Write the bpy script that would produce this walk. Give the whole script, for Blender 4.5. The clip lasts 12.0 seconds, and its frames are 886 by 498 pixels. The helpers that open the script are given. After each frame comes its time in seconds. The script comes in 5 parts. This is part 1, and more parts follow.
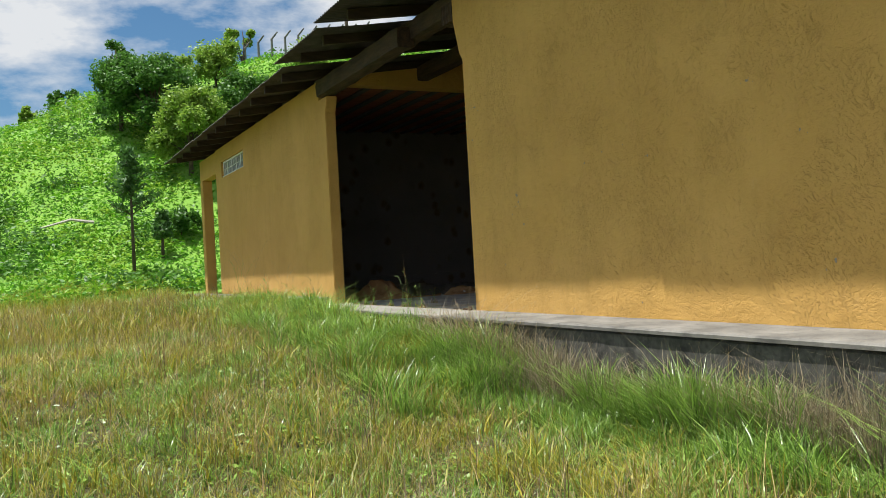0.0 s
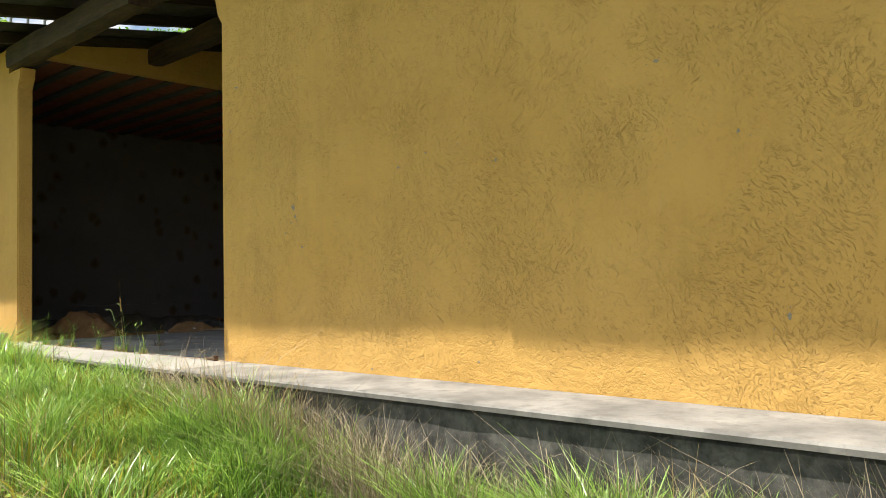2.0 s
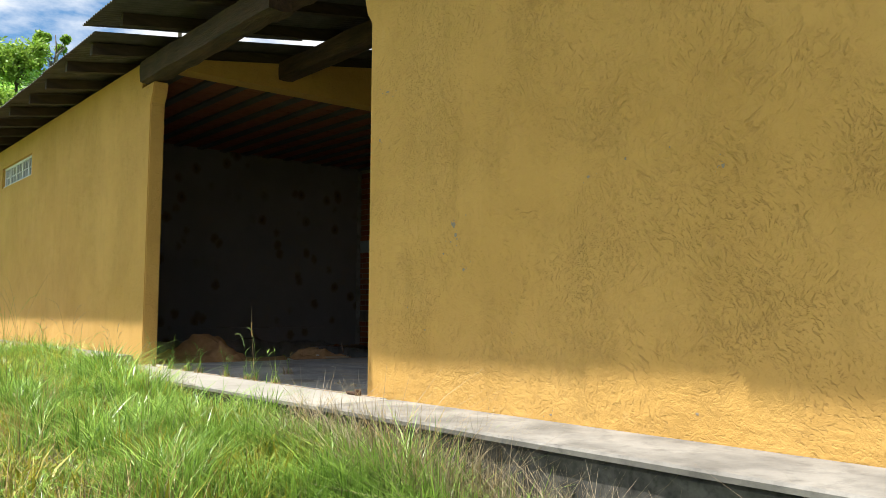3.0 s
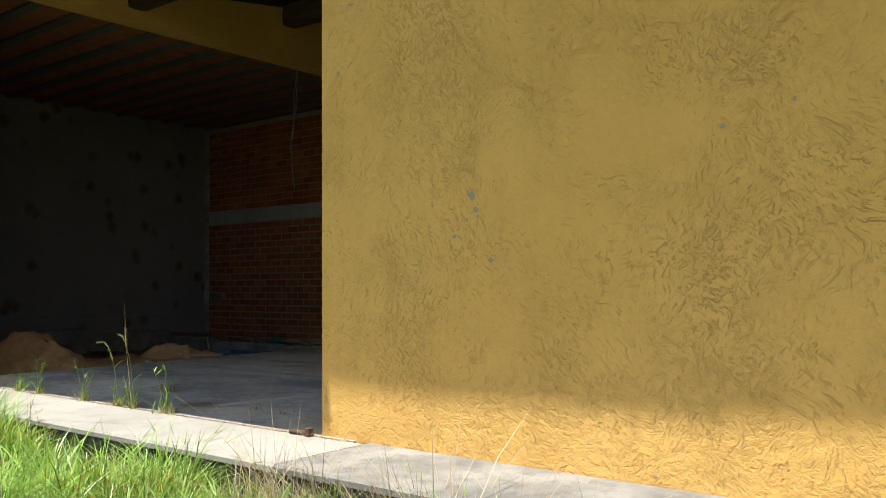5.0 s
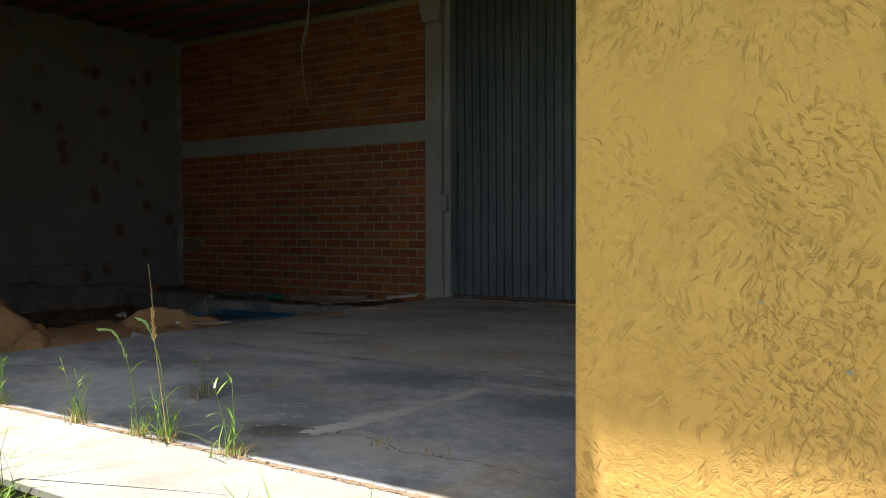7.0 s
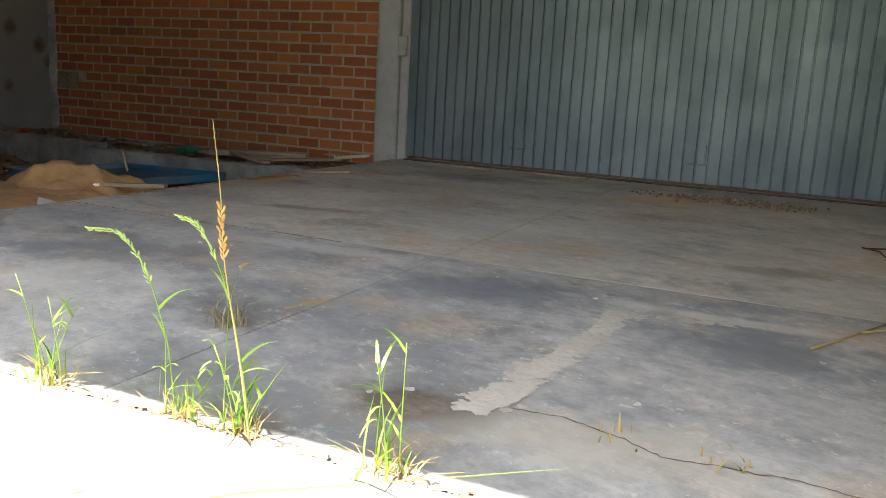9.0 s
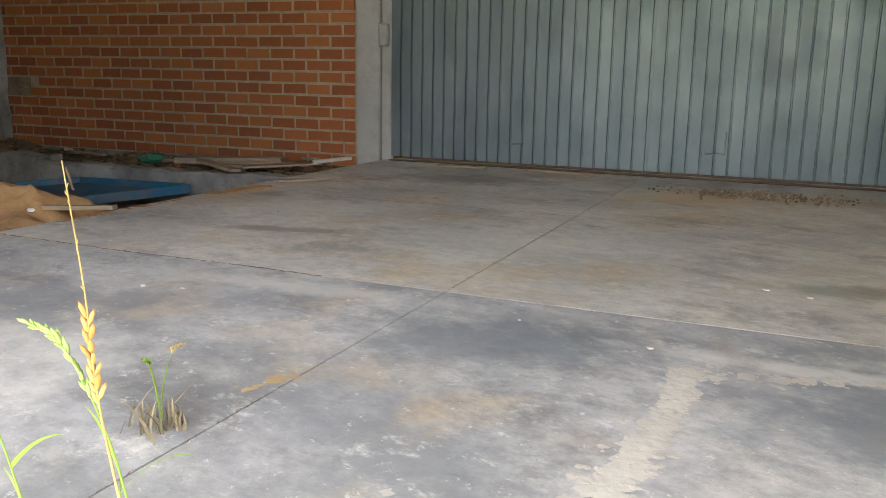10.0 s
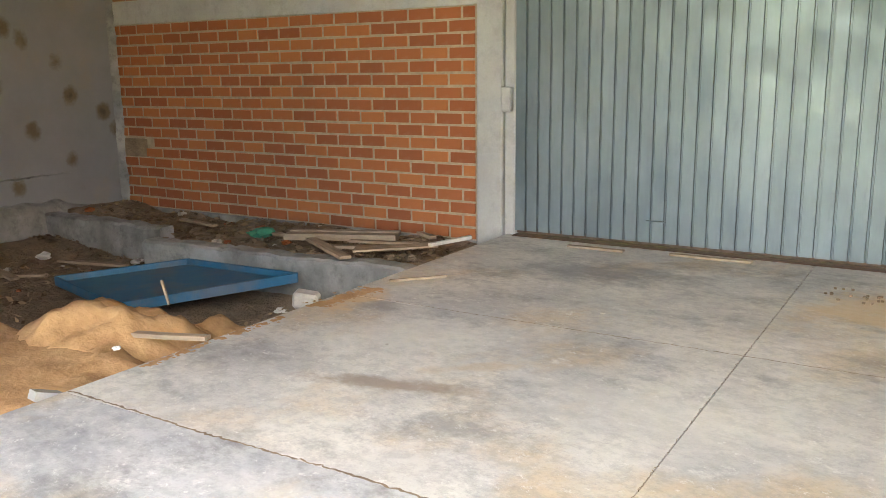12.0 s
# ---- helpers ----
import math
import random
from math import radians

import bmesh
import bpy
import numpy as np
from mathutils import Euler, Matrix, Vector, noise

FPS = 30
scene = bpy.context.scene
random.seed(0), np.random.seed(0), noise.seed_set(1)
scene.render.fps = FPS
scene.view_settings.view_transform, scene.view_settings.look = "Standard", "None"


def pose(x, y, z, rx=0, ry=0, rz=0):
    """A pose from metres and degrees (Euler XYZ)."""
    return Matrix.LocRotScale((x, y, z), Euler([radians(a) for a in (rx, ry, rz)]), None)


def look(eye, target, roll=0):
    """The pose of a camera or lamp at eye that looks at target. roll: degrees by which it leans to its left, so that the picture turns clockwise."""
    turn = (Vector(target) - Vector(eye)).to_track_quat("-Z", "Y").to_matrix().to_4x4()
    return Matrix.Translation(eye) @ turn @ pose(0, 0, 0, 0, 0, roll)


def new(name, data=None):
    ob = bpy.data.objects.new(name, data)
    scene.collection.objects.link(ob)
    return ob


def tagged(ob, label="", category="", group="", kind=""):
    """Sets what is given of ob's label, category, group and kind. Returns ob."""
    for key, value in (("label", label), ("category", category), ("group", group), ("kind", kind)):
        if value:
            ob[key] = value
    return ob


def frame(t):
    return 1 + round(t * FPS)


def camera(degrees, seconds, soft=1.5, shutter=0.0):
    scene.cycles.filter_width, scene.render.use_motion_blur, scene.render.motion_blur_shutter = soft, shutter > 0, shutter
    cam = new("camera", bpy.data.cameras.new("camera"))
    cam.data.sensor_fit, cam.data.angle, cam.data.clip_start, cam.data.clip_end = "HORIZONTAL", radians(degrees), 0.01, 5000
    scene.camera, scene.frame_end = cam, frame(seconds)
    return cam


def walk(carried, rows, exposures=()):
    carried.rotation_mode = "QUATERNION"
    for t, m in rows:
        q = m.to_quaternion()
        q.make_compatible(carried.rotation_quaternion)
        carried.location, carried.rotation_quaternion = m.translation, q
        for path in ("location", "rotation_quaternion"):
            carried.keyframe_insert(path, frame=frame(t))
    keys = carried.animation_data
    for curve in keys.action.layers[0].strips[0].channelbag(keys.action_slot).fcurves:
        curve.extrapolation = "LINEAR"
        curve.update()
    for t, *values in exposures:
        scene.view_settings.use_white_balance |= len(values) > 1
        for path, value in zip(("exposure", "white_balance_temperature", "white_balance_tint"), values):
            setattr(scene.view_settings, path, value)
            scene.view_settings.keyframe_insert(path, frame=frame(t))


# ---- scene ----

# ---- camera ----
cam = camera(55.37, 12.0, 0.85)
UNIT = 1.07  # metres for each unit of the plan
PATH = [
    (0, (8.000, -4.434, 0.524), (6.218, -3.526, 0.558), -3.19),
    (0.5, (7.501, -4.305, 0.509), (5.896, -3.112, 0.559), -2.09),
    (1, (7.012, -4.087, 0.548), (5.438, -2.854, 0.588), -2.54),
    (1.5, (6.488, -3.830, 0.605), (5.072, -2.419, 0.678), -1.53),
    (2, (5.980, -3.639, 0.574), (4.591, -2.203, 0.658), -1.07),
    (2.5, (5.508, -3.517, 0.589), (3.946, -2.273, 0.693), 0.10),
    (2.7, (5.320, -3.471, 0.575), (3.757, -2.232, 0.728), 0.46),
    (3.5, (4.668, -3.405, 0.632), (3.178, -2.075, 0.752), 0.45),
    (4.3, (4.002, -3.267, 0.745), (2.589, -1.855, 0.833), 0.2),
    (4.5, (3.753, -3.235, 0.745), (2.357, -1.807, 0.843), -0.4),
    (5, (3.153, -2.995, 0.760), (1.917, -1.425, 0.843), -0.4),
    (5.5, (2.599, -2.644, 0.745), (1.451, -1.008, 0.824), -0.7),
    (6, (2.036, -2.463, 0.752), (0.927, -0.798, 0.795), -0.7),
    (6.5, (1.516, -2.221, 0.775), (0.468, -0.517, 0.791), -0.5),
    (7, (0.975, -2.053, 0.808), (-0.149, -0.400, 0.753), -0.2),
    (7.2, (0.766, -2.028, 0.787), (-0.394, -0.399, 0.731), -0.2),
    (8.0, (0.120, -1.790, 0.785), (-0.892, -0.075, 0.580), 2.4),
    (8.8, (-0.485, -1.519, 0.784), (-1.305, 0.272, 0.438), 4.75),
    (9, (-0.596, -1.411, 0.768), (-1.398, 0.379, 0.377), 3.17),
    (9.5, (-0.773, -1.054, 0.794), (-1.555, 0.738, 0.372), 2.40),
    (10, (-0.957, -0.752, 0.772), (-1.729, 1.046, 0.360), 1.01),
    (10.5, (-1.100, -0.500, 0.808), (-1.866, 1.297, 0.370), 0.38),
    (11, (-1.159, -0.255, 0.952), (-2.048, 1.511, 0.651), 1.15),
    (11.5, (-1.233, -0.120, 1.196), (-2.272, 1.542, 0.797), -3.20),
    (12, (-1.355, -0.042, 1.262), (-2.379, 1.627, 0.856), -0.61),
]
walk(cam, [(t, look(Vector(e) * UNIT, Vector(g) * UNIT, r)) for t, e, g, r in PATH],
     exposures=[(0, 0.58, 6250, 9), (1, 0.92, 6650, 11), (2.5, 1.17, 6450, 10), (4.5, 1.2, 6300, 10), (6.5, 1.15, 6250, 11), (7.2, 1.73, 6450, 12), (8.8, 3.0, 6900, 13), (9.5, 3.36, 7000, 14), (10.5, 4.33, 7300, 15), (11.2, 4.9, 7350, 15), (12, 5.03, 7350, 15)])

# ---- world and sun ----
SUN_TO = Vector((-0.10, -0.235, 0.966)).normalized()
world = bpy.data.worlds.new("sky")
scene.world = world
world.use_nodes = True
wn, wl = world.node_tree.nodes, world.node_tree.links
bgn = wn["Background"]
sky = wn.new("ShaderNodeTexSky")
sky.sky_type = 'NISHITA'
sky.sun_disc = False
sky.sun_elevation = math.asin(SUN_TO.z)
sky.sun_rotation = math.atan2(SUN_TO.x, SUN_TO.y)
wtc = wn.new("ShaderNodeTexCoord")
wmap = wn.new("ShaderNodeMapping")
wmap.inputs["Scale"].default_value = (1.0, 1.0, 2.6)
wno = wn.new("ShaderNodeTexNoise")
wno.inputs["Scale"].default_value, wno.inputs["Detail"].default_value = 3.2, 9.0
wno.inputs["Roughness"].default_value = 0.58
wra = wn.new("ShaderNodeValToRGB")
wra.color_ramp.elements[0].position, wra.color_ramp.elements[1].position = 0.42, 0.55
wra.color_ramp.elements[0].color = (0.07, 0.07, 0.07, 1)
wmix = wn.new("ShaderNodeMix")
wmix.data_type = 'RGBA'
wmix.inputs[7].default_value = (24.5, 24.5, 24.5, 1)
wl.new(wtc.outputs["Generated"], wmap.inputs[0])
wl.new(wmap.outputs[0], wno.inputs["Vector"])
wl.new(wno.outputs["Fac"], wra.inputs[0])
wsep = wn.new("ShaderNodeSeparateXYZ")
wl.new(wtc.outputs["Generated"], wsep.inputs[0])
whz = wn.new("ShaderNodeMapRange")
whz.inputs[1].default_value, whz.inputs[2].default_value = 0.0, 0.55
whz.inputs[3].default_value, whz.inputs[4].default_value = 0.16, 0.0
wl.new(wsep.outputs[2], whz.inputs[0])
wmax = wn.new("ShaderNodeMath")
wmax.operation = 'MAXIMUM'
wl.new(wra.outputs[0], wmax.inputs[0])
wl.new(whz.outputs[0], wmax.inputs[1])
wl.new(wmax.outputs[0], wmix.inputs[0])
wblue = wn.new("ShaderNodeMix")
wblue.data_type, wblue.blend_type = 'RGBA', 'MULTIPLY'
wblue.inputs[0].default_value = 1.0
wblue.inputs[7].default_value = (0.95, 2.15, 2.8, 1)
wl.new(sky.outputs[0], wblue.inputs[6])
wl.new(wblue.outputs[2], wmix.inputs[6])
wl.new(wmix.outputs[2], bgn.inputs[0])
bgn.inputs[1].default_value = 0.0215
sun = new("sun", bpy.data.lights.new("sun", 'SUN'))
sun.data.energy, sun.data.angle, sun.data.color = 5.0, radians(0.6), (1.0, 0.95, 0.86)
sun.matrix_world = look(SUN_TO * 30, (0, 0, 0))


# ---- materials ----
class Mat:
    """A small helper to write node materials."""

    def __init__(self, name, rough=0.8, metal=0.0):
        self.m = bpy.data.materials.new(name)
        self.m.use_nodes = True
        self.t = self.m.node_tree
        self.b = self.t.nodes["Principled BSDF"]
        self.b.inputs["Roughness"].default_value = rough
        self.b.inputs["Metallic"].default_value = metal
        self.tc = self.t.nodes.new("ShaderNodeTexCoord")

    def n(self, kind, **values):
        node = self.t.nodes.new("ShaderNode" + kind)
        for k, v in values.items():
            node.inputs[k.replace("_", " ")].default_value = v
        return node

    def link(self, a, b):
        self.t.links.new(a, b)

    def coords(self, scale=(1, 1, 1), turn=(0, 0, 0), space="Object"):
        mp = self.n("Mapping")
        mp.inputs["Scale"].default_value = scale
        mp.inputs["Rotation"].default_value = turn
        self.link(self.tc.outputs[space], mp.inputs[0])
        return mp.outputs[0]

    def noise(self, scale, detail=5.0, rough=0.55, vec=None, distort=0.0):
        no = self.n("TexNoise", Scale=scale, Detail=detail, Roughness=rough, Distortion=distort)
        self.link(vec if vec else self.coords(), no.inputs["Vector"])
        return no.outputs["Fac"]

    def voronoi(self, scale, vec=None, feature='F1', out="Distance"):
        vo = self.n("TexVoronoi", Scale=scale)
        vo.feature = feature
        self.link(vec if vec else self.coords(), vo.inputs["Vector"])
        return vo.outputs[out]

    def ramp(self, fac, *stops):
        r = self.n("ValToRGB")
        e = r.color_ramp.elements
        while len(e) < len(stops):
            e.new(0.5)
        for el, (p, c) in zip(e, stops):
            el.position = p
            el.color = (c, c, c, 1) if isinstance(c, (int, float)) else (*c, 1)
        self.link(fac, r.inputs[0])
        return r.outputs[0]

    def mix(self, fac, a, b, mode='MIX'):
        mx = self.n("Mix")
        mx.data_type, mx.blend_type = 'RGBA', mode
        for v, i in ((fac, 0), (a, 6), (b, 7)):
            if isinstance(v, (int, float)):
                mx.inputs[i].default_value = v
            elif isinstance(v, tuple):
                mx.inputs[i].default_value = (*v, 1)
            else:
                self.link(v, mx.inputs[i])
        return mx.outputs[2]

    def math(self, op, a, b=0.5):
        md = self.n("Math")
        md.operation = op
        for v, i in ((a, 0), (b, 1)):
            if isinstance(v, (int, float)):
                md.inputs[i].default_value = v
            else:
                self.link(v, md.inputs[i])
        return md.outputs[0]

    def color(self, c):
        if isinstance(c, tuple):
            self.b.inputs["Base Color"].default_value = (*c, 1)
        else:
            self.link(c, self.b.inputs["Base Color"])
        return self

    def rough(self, r):
        self.link(r, self.b.inputs["Roughness"])
        return self

    def bump(self, height, strength=0.5, dist=0.01):
        bp = self.n("Bump", Strength=strength, Distance=dist)
        self.link(height, bp.inputs["Height"])
        self.link(bp.outputs[0], self.b.inputs["Normal"])
        return self

    def random(self, island=False):
        if island:
            return self.n("NewGeometry").outputs["Random Per Island"]
        return self.n("ObjectInfo").outputs["Random"]


def m_plaster():
    m = Mat("yellow_plaster", 0.88)
    big = m.noise(0.9, 4)
    streak = m.noise(2.2, 5, 0.6, m.coords((3.0, 3.0, 0.35)))
    c = m.mix(m.ramp(big, (0.3, 0), (0.7, 1)), (0.60, 0.345, 0.083), (0.68, 0.405, 0.112))
    c = m.mix(m.math('MULTIPLY', m.ramp(streak, (0.5, 0), (0.75, 1)), 0.32), c, (0.50, 0.295, 0.07))
    c = m.mix(m.math('MULTIPLY', m.ramp(m.noise(5.0, 6, 0.68), (0.52, 0), (0.70, 1)), 0.35), c, (0.52, 0.295, 0.065))
    c = m.mix(m.math('MULTIPLY', m.ramp(m.noise(7.0, 6, 0.7, m.coords((1.4, 1, 0.7))), (0.60, 0), (0.72, 1)), 0.28), c, (0.69, 0.45, 0.18))
    wn5 = m.n("TexNoise", Scale=4.0, Detail=3.0)
    m.link(m.coords(), wn5.inputs["Vector"])
    warp = m.mix(0.16, m.coords(), wn5.outputs["Color"], 'ADD')

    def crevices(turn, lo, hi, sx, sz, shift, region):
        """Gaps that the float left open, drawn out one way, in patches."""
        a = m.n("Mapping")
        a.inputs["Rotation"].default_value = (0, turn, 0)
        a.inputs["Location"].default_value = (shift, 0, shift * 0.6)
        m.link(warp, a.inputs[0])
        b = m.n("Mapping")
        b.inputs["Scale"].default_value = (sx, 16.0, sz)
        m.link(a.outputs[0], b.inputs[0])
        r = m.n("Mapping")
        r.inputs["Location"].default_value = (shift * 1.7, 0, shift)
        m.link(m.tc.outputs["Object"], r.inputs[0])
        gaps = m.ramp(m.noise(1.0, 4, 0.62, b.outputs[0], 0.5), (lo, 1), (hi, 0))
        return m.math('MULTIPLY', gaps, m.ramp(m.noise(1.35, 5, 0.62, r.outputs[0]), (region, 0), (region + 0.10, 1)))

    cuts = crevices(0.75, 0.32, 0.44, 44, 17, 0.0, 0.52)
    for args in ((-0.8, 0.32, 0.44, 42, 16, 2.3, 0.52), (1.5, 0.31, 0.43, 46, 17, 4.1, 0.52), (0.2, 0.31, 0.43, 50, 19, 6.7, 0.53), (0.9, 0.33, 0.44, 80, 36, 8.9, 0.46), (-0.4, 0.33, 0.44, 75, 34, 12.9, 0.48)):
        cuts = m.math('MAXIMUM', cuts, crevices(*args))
    pits = m.ramp(m.voronoi(9, m.mix(0.12, m.coords((1, 1, 1.5)), m.noise(11, 3), 'ADD')), (0.03, 1), (0.07, 0))
    pits = m.math('MULTIPLY', pits, m.ramp(m.noise(3.1, 3), (0.54, 0), (0.60, 1)))
    rough = m.ramp(m.noise(1.6, 4, 0.6), (0.38, 0.2), (0.62, 1.0))
    h = m.math('MULTIPLY', cuts, -0.9)
    h = m.math('SUBTRACT', h, m.math('MULTIPLY', pits, 0.55))
    h = m.math('ADD', h, m.math('MULTIPLY', m.math('MULTIPLY', m.ramp(m.noise(27, 6, 0.66, warp), (0.36, 0), (0.55, 1)), rough), 0.65))
    h = m.math('ADD', h, m.math('MULTIPLY', m.noise(90, 4, 0.65), 0.34))
    h = m.math('ADD', h, m.math('MULTIPLY', m.noise(5, 5, 0.6), 2.6))
    # Brown in the crevices and pits puts the recesses' shade into the colour.
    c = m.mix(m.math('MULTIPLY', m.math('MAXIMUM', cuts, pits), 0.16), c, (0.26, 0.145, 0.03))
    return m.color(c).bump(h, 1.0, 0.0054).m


def m_concrete(name, a, b, stain, rough=0.82, scale=1.0):
    m = Mat(name, rough)
    c = m.mix(m.ramp(m.noise(1.1 * scale, 6, 0.6), (0.35, 0), (0.66, 1)), a, b)
    c = m.mix(m.math('MULTIPLY', m.ramp(m.noise(3.7 * scale, 7, 0.7), (0.5, 0), (0.72, 1)), 0.7), c, stain)
    c = m.mix(m.math('MULTIPLY', m.noise(60, 4, 0.7), 0.35), c, tuple(v * 0.55 for v in a))
    h = m.math('ADD', m.noise(22, 5, 0.6), m.math('MULTIPLY', m.noise(150, 3), 0.4))
    return m.color(c).bump(h, 0.35, 0.006).m


def m_floor(name, a, b, tint, tint_amount, dark_amount, seed, stains=()):
    m = Mat(name, 0.55)
    sh = m.n("Mapping")
    sh.inputs["Location"].default_value = (seed, seed * 0.7, 0)
    m.link(m.tc.outputs["Object"], sh.inputs[0])

    def co(scale, turn=0.0):
        q = m.n("Mapping")
        q.inputs["Rotation"].default_value = (0, 0, turn)
        m.link(sh.outputs[0], q.inputs[0])
        r = m.n("Mapping")
        r.inputs["Scale"].default_value = (*scale, 1)
        m.link(q.outputs[0], r.inputs[0])
        return r.outputs[0]

    c = m.mix(m.ramp(m.noise(1.0, 7, 0.65, co((1, 1))), (0.40, 0), (0.60, 1)), a, b)
    c = m.mix(m.math('MULTIPLY', m.ramp(m.noise(0.9, 7, 0.68, co((0.9, 1.15), 0.6)), (0.46, 0), (0.58, 1)), tint_amount), c, tint)
    c = m.mix(m.math('MULTIPLY', m.ramp(m.noise(1.1, 6, 0.62, co((0.9, 1.15), 2.0)), (0.52, 0), (0.63, 1)), 0.65), c, (0.50, 0.37, 0.22))
    c = m.mix(m.math('MULTIPLY', m.ramp(m.noise(1.5, 9, 0.75, co((0.9, 1.15), 0.3)), (0.52, 0), (0.63, 1)), dark_amount), c, (0.13, 0.125, 0.12))
    c = m.mix(m.math('MULTIPLY', m.ramp(m.noise(6, 9, 0.75, co((0.9, 1.15), 0.4)), (0.57, 0), (0.66, 1)), 0.6), c, (0.68, 0.65, 0.60))
    c = m.mix(m.math('MULTIPLY', m.ramp(m.noise(2.4, 6, 0.65, co((0.9, 1.15), 0.5)), (0.52, 0), (0.66, 1)), 0.4), c, (0.60, 0.57, 0.52))
    c = m.mix(m.math('MULTIPLY', m.ramp(m.noise(90, 3, 0.6), (0.55, 0), (0.75, 1)), 0.3), c, (0.2, 0.19, 0.175))
    edge = m.noise(5, 6, 0.7, co((0.9, 1.15), 0.4))
    c = m.mix(m.math('MULTIPLY', m.ramp(m.noise(13, 9, 0.8, co((0.9, 1.15), 0.2)), (0.46, 0), (0.58, 1)), 0.34), c, tuple(0.45 * v for v in a))
    c = m.mix(m.math('MULTIPLY', m.ramp(m.noise(17, 8, 0.8, co((0.9, 1.15), 0.7)), (0.58, 0), (0.64, 1)), 0.55), c, (0.72, 0.70, 0.66))
    for sx, sy, rx, ry, turn, col, amount in stains:
        q = m.n("Mapping")
        q.vector_type = 'TEXTURE'
        q.inputs["Location"].default_value = (sx, sy, 0)
        q.inputs["Rotation"].default_value = (0, 0, turn)
        q.inputs["Scale"].default_value = (rx, ry, 1)
        m.link(m.tc.outputs["Object"], q.inputs[0])
        ln = m.n("VectorMath")
        ln.operation = 'LENGTH'
        m.link(q.outputs[0], ln.inputs[0])
        d = m.math('ADD', ln.outputs["Value"], m.math('MULTIPLY', m.math('SUBTRACT', edge, 0.5), 2.6))
        c = m.mix(m.math('MULTIPLY', m.ramp(d, (0.35, 1), (1.0, 0)), amount), c, col)
    r = m.ramp(m.noise(1.9, 5), (0.3, 0.42), (0.7, 0.68))
    h = m.math('ADD', m.noise(9, 6, 0.6), m.math('MULTIPLY', m.noise(90, 3), 0.4))
    return m.color(c).rough(r).bump(h, 0.2, 0.006).m


def m_brick(island=False):
    m = Mat("brick_face" if not island else "brick_face_joined", 0.85)
    c = m.ramp(m.random(island), (0.0, (0.23, 0.060, 0.016)), (0.4, (0.31, 0.086, 0.022)), (1.0, (0.42, 0.14, 0.036)))
    c = m.mix(m.math('MULTIPLY', m.noise(14, 5, 0.7), 0.5), c, (0.26, 0.09, 0.04))
    c = m.mix(m.math('MULTIPLY', m.ramp(m.noise(5, 4), (0.55, 0), (0.8, 1)), 0.25), c, (0.45, 0.34, 0.25))
    return m.color(c).bump(m.noise(60, 4), 0.4, 0.004).m


def m_simple(name, a, b, scale=8.0, rough=0.8, metal=0.0, bump=0.3, dist=0.006, squash=(1, 1, 1)):
    m = Mat(name, rough, metal)
    v = m.coords(squash)
    c = m.mix(m.ramp(m.noise(scale, 6, 0.65, v), (0.3, 0), (0.72, 1)), a, b)
    c = m.mix(m.math('MULTIPLY', m.ramp(m.noise(scale * 0.22, 4), (0.5, 0), (0.75, 1)), 0.4), c, tuple(x * 0.6 for x in a))
    return m.color(c).bump(m.noise(scale * 4, 4, 0.6, v), bump, dist).m


def m_leaf(name, a, b, rough=0.5, trans=0.25):
    m = Mat(name, rough)
    c = m.mix(m.random(True), a, b)
    c = m.mix(m.math('MULTIPLY', m.ramp(m.noise(0.35, 3), (0.4, 0), (0.65, 1)), 0.45), c, tuple(0.5 * (x + y) * 0.75 for x, y in zip(a, b)))
    m.color(c)
    tr = m.n("BsdfTranslucent")
    m.link(c, tr.inputs[0])
    ms = m.n("MixShader")
    ms.inputs[0].default_value = trans
    m.link(m.b.outputs[0], ms.inputs[1])
    m.link(tr.outputs[0], ms.inputs[2])
    m.link(ms.outputs[0], m.t.nodes["Material Output"].inputs[0])
    return m.m


def m_whitewall():
    m = Mat("stained_white_plaster", 0.9)
    c = m.mix(m.noise(1.6, 5, 0.6), (0.15, 0.15, 0.147), (0.245, 0.24, 0.233))
    vd = m.math('ADD', m.voronoi(3.1, m.coords((1, 1, 0.85))), m.math('MULTIPLY', m.math('SUBTRACT', m.noise(14, 5, 0.7), 0.5), 0.28))
    keep = m.ramp(m.noise(0.9, 2), (0.36, 0.2), (0.46, 1))
    c = m.mix(m.math('MULTIPLY', m.math('MULTIPLY', m.ramp(vd, (0.18, 1), (0.32, 0)), keep), 0.9), c, (0.115, 0.082, 0.036))
    c = m.mix(m.math('MULTIPLY', m.math('MULTIPLY', m.ramp(vd, (0.04, 1), (0.14, 0)), keep), 0.8), c, (0.04, 0.032, 0.02))
    c = m.mix(m.math('MULTIPLY', m.ramp(m.noise(2.4, 6, 0.7, m.coords((1, 1, 1))), (0.55, 0), (0.7, 1)), 0.4), c, (0.24, 0.20, 0.14))
    return m.color(c).bump(m.noise(12, 6), 0.4, 0.008).m


def m_zinc(name, a, b, rough=0.45, metal=0.6):
    m = Mat(name, rough, metal)
    c = m.mix(m.ramp(m.noise(2.0, 6, 0.6, m.coords((1, 1, 0.35))), (0.35, 0), (0.65, 1)), a, b)
    c = m.mix(m.math('MULTIPLY', m.ramp(m.noise(24, 6, 0.7, m.coords((1, 1, 0.2))), (0.55, 0), (0.8, 1)), 0.3), c, tuple(x * 0.6 for x in a))
    return m.color(c).rough(m.ramp(m.noise(6, 4), (0.3, rough - 0.1), (0.7, rough + 0.12))).bump(m.noise(30, 3), 0.1, 0.003).m


